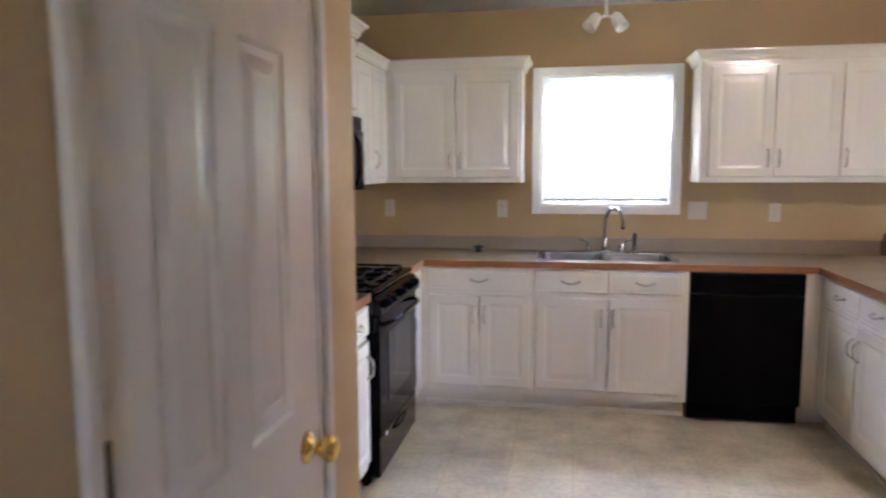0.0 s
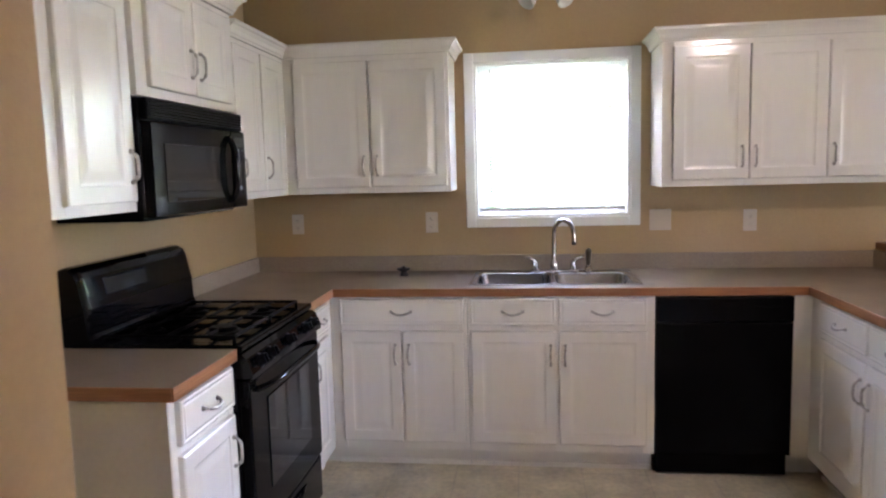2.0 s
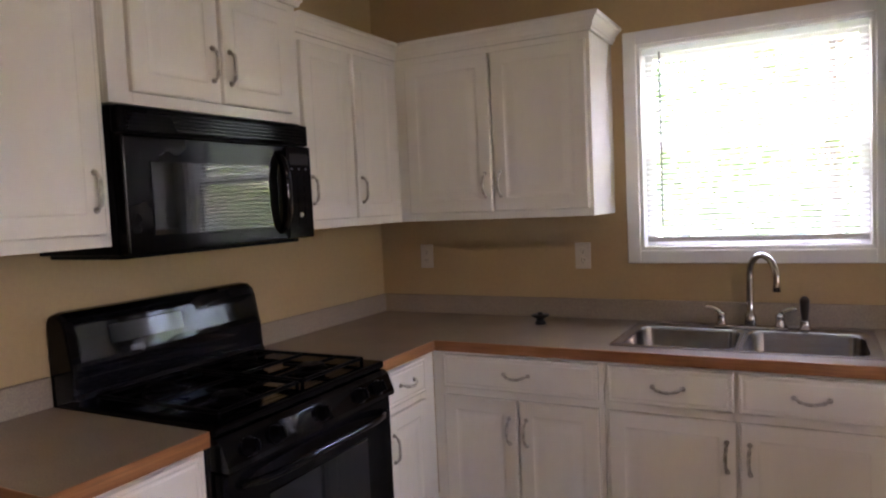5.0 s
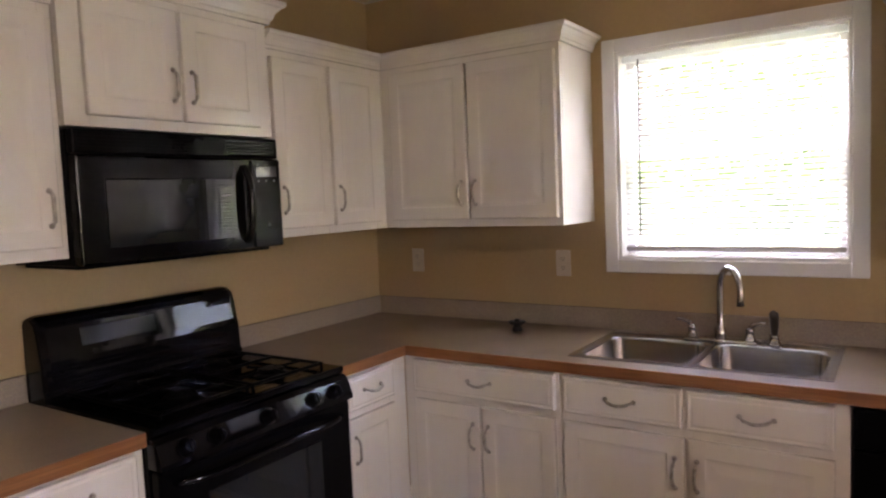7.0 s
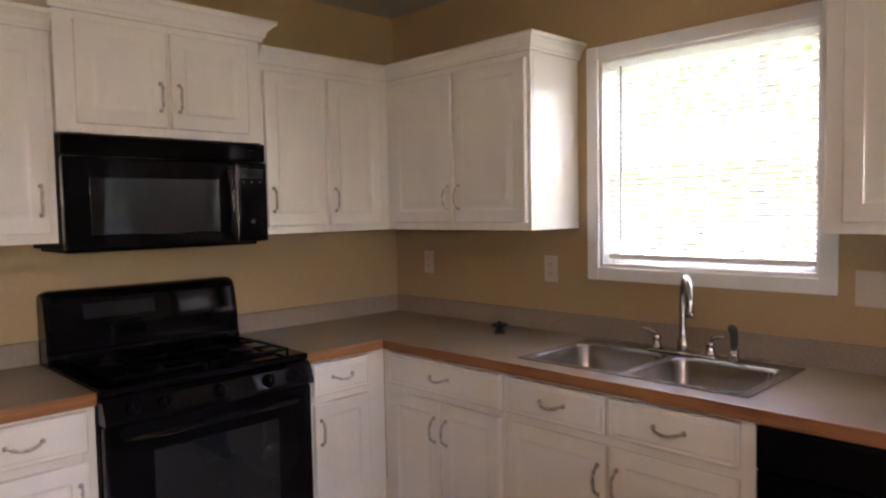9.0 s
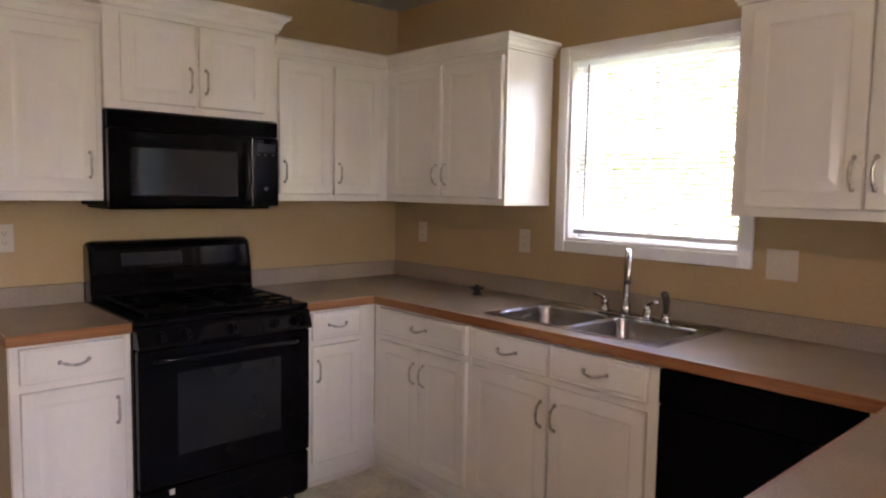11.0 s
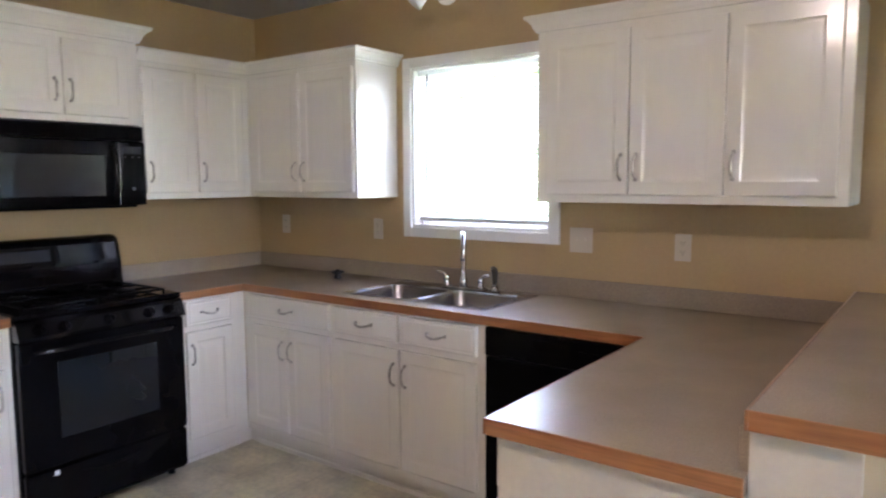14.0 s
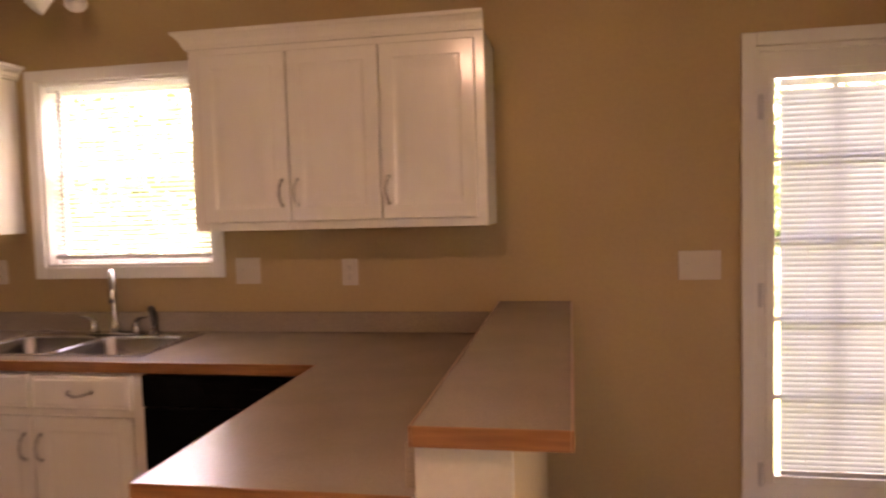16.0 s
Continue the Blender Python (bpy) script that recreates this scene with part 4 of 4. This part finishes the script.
for i in range(13):
    s = -1 + 2 * i / 12
    hp.append((0.588, -0.386 - 0.030 * (1 - abs(s) ** 4), 0.158 + s * 0.130))
tube(bm, hp, [0.012 + 0.004 * (1 - abs(-1 + i / 6) ** 2) for i in range(13)], 10)
smooth(part("handle", bm, GLOSS, md, "black bowed handle"))
mp = part("control_panel", boxed(0.620, 0.756, -0.386, -0.346, 0.002, 0.315, 0.006, 2), BLACK, mic)
part("display", boxed(0.640, 0.740, -0.3878, -0.3858, 0.250, 0.290, 0.001, 1), DARKGLASS, mp)
for r in range(5):
    for c in range(3):
        part("button", boxed(0.640 + c * 0.036, 0.666 + c * 0.036, -0.3872, -0.3858, 0.050 + r * 0.036, 0.072 + r * 0.036, 0.0005, 1), BLACK, mp)
for c in range(3):
    part("indicator", boxed(0.648 + c * 0.036, 0.656 + c * 0.036, -0.3876, -0.3858, 0.235, 0.241), GREY, mp)
bm = bmesh.new()
disc(bm, (0.690, -0.3858, 0.082), (0, -1, 0), 0.009, 0.008, 0.003, 16)
part("dial_mark", bm, GREY, mp)


# ---- sockets and switches ----
def wall_plate(m, gangs, label, category, toggles):
    ob = thing("light_switch" if toggles else "wall_socket", m, label, category)
    w = 0.035 + 0.0225 * (gangs - 1)
    part("plate", boxed(-w, w, -0.006, 0.0, -0.0575, 0.0575, 0.003, 2), PLATE, ob)
    for g in range(gangs):
        x = (g - (gangs - 1) / 2) * 0.046
        if toggles:
            tb = box(bmesh.new(), x - 0.005, x + 0.005, -0.0065, -0.0058, -0.012, 0.012)
            box(tb, x - 0.004, x + 0.004, -0.016, -0.0066, -0.001, 0.009, 0.001, 1)
            part("toggle", tb, PLATE, ob)
        else:
            for z in (-0.02, 0.02):
                f = bmesh.new()
                disc(f, (x, -0.0055, z), (0, -1, 0), 0.0165, 0.0160, 0.003, 20)
                rec = part("receptacle", f, PLATE, ob)
                sb = bmesh.new()
                for dx in (-0.0065, 0.0065):
                    box(sb, x + dx - 0.001, x + dx + 0.001, -0.0092, -0.0084, z - 0.002, z + 0.007)
                disc(sb, (x, -0.0084, z - 0.008), (0, -1, 0), 0.0025, 0.0025, 0.0008, 8)
                part("slots", sb, SLOT, rec)
    return ob


wall_plate(pose(0.262, 0, 1.19), 1, "white double wall socket above the worktop", "socket", False)
wall_plate(pose(1.045, 0, 1.188), 1, "white double wall socket above the worktop", "socket", False)
wall_plate(pose(2.300, 0, 1.182), 2, "white two-gang light switch beside the window", "light switch", True)
wall_plate(pose(2.768, 0, 1.172), 1, "white double wall socket under the wall cabinet", "socket", False)
wall_plate(pose(0, -2.068, 1.206, 0, 0, LEFT), 1, "white double wall socket beside the range", "socket", False)
wall_plate(pose(4.195, 0, 1.184), 3, "white three-gang light switch beside the glazed door", "light switch", True)

# ---- ceiling lights ----
spot = thing("spot_light", pose(1.690, -0.290, CEILING_Z), "white two-head ceiling spot fixture, switched off", "ceiling light")
bm = bmesh.new()
smooth(part("canopy", lathe(bm, [(0.062, 0.0), (0.062, -0.012), (0.050, -0.024), (0.016, -0.030), (0.010, -0.04), (0.010, -0.13)]), TRIM, spot))
for sx, dx, tilt in ((-1, -0.075, -0.62), (1, 0.072, 0.50)):
    bm = bmesh.new()
    tube(bm, [(0, 0, -0.125), (sx * 0.03, -0.004, -0.135), (dx * 0.8, -0.012, -0.142)], 0.007, 8)
    smooth(part("arm", bm, TRIM, spot))
    axis = Vector((tilt, -0.55, -1.0)).normalized()
    c = Vector((dx * 0.8, -0.012, -0.136)) - axis * 0.02
    bm = bmesh.new()
    lathe(bm, [(0.012, 0.0), (0.026, 0.006), (0.034, 0.024), (0.038, 0.070), (0.042, 0.108), (0.040, 0.108), (0.034, 0.075), (0.010, 0.05)], c, axis)
    smooth(part("spot_head", bm, TRIM, spot))
lamp = thing("ceiling_light", pose(3.06, -2.72, CEILING_Z), "round flush ceiling light with opal glass bowl, lit", "ceiling light")
bm = bmesh.new()
smooth(part("canopy", lathe(bm, [(0.15, 0.0), (0.15, -0.018), (0.14, -0.024), (0.02, -0.026)]), NICKEL, lamp))
bm = bmesh.new()
dome = part("shade", lathe(bm, [(0.135, -0.024), (0.132, -0.045), (0.110, -0.078), (0.070, -0.100), (0.020, -0.110)]), FROST, lamp, "opal glass bowl")
smooth(dome)
dome.visible_shadow = False

# ---- outside ----
ground = structure("ground", boxed(-150, 150, -150, 300, -0.62, -0.42), GROUND, "lawn behind the house")


def tree(x, y, height, spread, seed):
    rnd = random.Random(seed)
    ob = thing("tree", pose(x, y, -0.43), "leafy green garden tree on the lawn", "tree", "trees behind the house")
    bm = bmesh.new()
    tube(bm, [(0, 0, 0), (0.03, 0.02, height * 0.2), (0.0, -0.04, height * 0.45), (0.05, 0.03, height * 0.75), (0.02, 0, height * 0.95)], [0.20, 0.15, 0.12, 0.07, 0.02], 10)
    for k in range(9):
        a, z = rnd.uniform(0, 6.28), height * rnd.uniform(0.25, 0.75)
        r = spread * rnd.uniform(0.5, 0.9)
        tube(bm, [(0, 0, z), (math.cos(a) * r * 0.5, math.sin(a) * r * 0.5, z + r * 0.25), (math.cos(a) * r, math.sin(a) * r, z + r * 0.35)], [0.05, 0.035, 0.01], 6)
    part("trunk", bm, BARK, ob)
    verts, faces = [], []
    clumps = []
    for k in range(46):
        a, u = rnd.uniform(0, 6.28), rnd.random() ** 0.5
        z = height * rnd.uniform(0.22, 1.0)
        r = spread * u * (1.05 - 0.6 * abs(z / height - 0.5) * 2)
        clumps.append((math.cos(a) * r, math.sin(a) * r, z, rnd.uniform(0.35, 0.8)))
    for cx, cy, cz, cr in clumps:
        for k in range(70):
            d = Vector((rnd.gauss(0, 1), rnd.gauss(0, 1), rnd.gauss(0, 0.8))).normalized() * cr * rnd.random() ** 0.4
            p = Vector((cx, cy, cz)) + d
            u = Vector((rnd.gauss(0, 1), rnd.gauss(0, 1), rnd.gauss(0, 1))).normalized()
            v = u.orthogonal().normalized()
            s = rnd.uniform(0.06, 0.12)
            n = len(verts)
            verts += [tuple(p - u * s), tuple(p + v * s * 0.45), tuple(p + u * s), tuple(p - v * s * 0.45)]
            faces.append((n, n + 1, n + 2, n + 3))
    me = bpy.data.meshes.new("crown")
    me.from_pydata(verts, [], faces)
    me.materials.append(LEAF)
    cr = new("crown", me)
    cr.parent = ob


for i, (x, y, hgt, sp) in enumerate(((-1.5, 9.0, 6.5, 2.4), (2.2, 11.5, 8.0, 2.9), (5.6, 8.5, 6.0, 2.3), (9.5, 12.0, 8.5, 3.0), (-6.0, 13.0, 8.0, 3.0), (13.5, 10.0, 7.0, 2.6))):
    tree(x, y, hgt, sp, 40 + i)
rnd = random.Random(7)
verts, faces = [], []
for k in range(16000):
    p = Vector((rnd.uniform(-45, 55), rnd.uniform(24, 32), -0.4 + 7.5 * rnd.random() ** 1.3))
    u = Vector((rnd.gauss(0, 1), rnd.gauss(0, 1), rnd.gauss(0, 1))).normalized()
    v = u.orthogonal().normalized()
    s = rnd.uniform(0.2, 0.45)
    n = len(verts)
    verts += [tuple(p - u * s), tuple(p + v * s * 0.6), tuple(p + u * s), tuple(p - v * s * 0.6)]
    faces.append((n, n + 1, n + 2, n + 3))
me = bpy.data.meshes.new("far_woods")
me.from_pydata(verts, [], faces)
me.materials.append(LEAF)
tagged(new("far_woods", me), "far green woods behind the garden", "woods", "", "stuff")
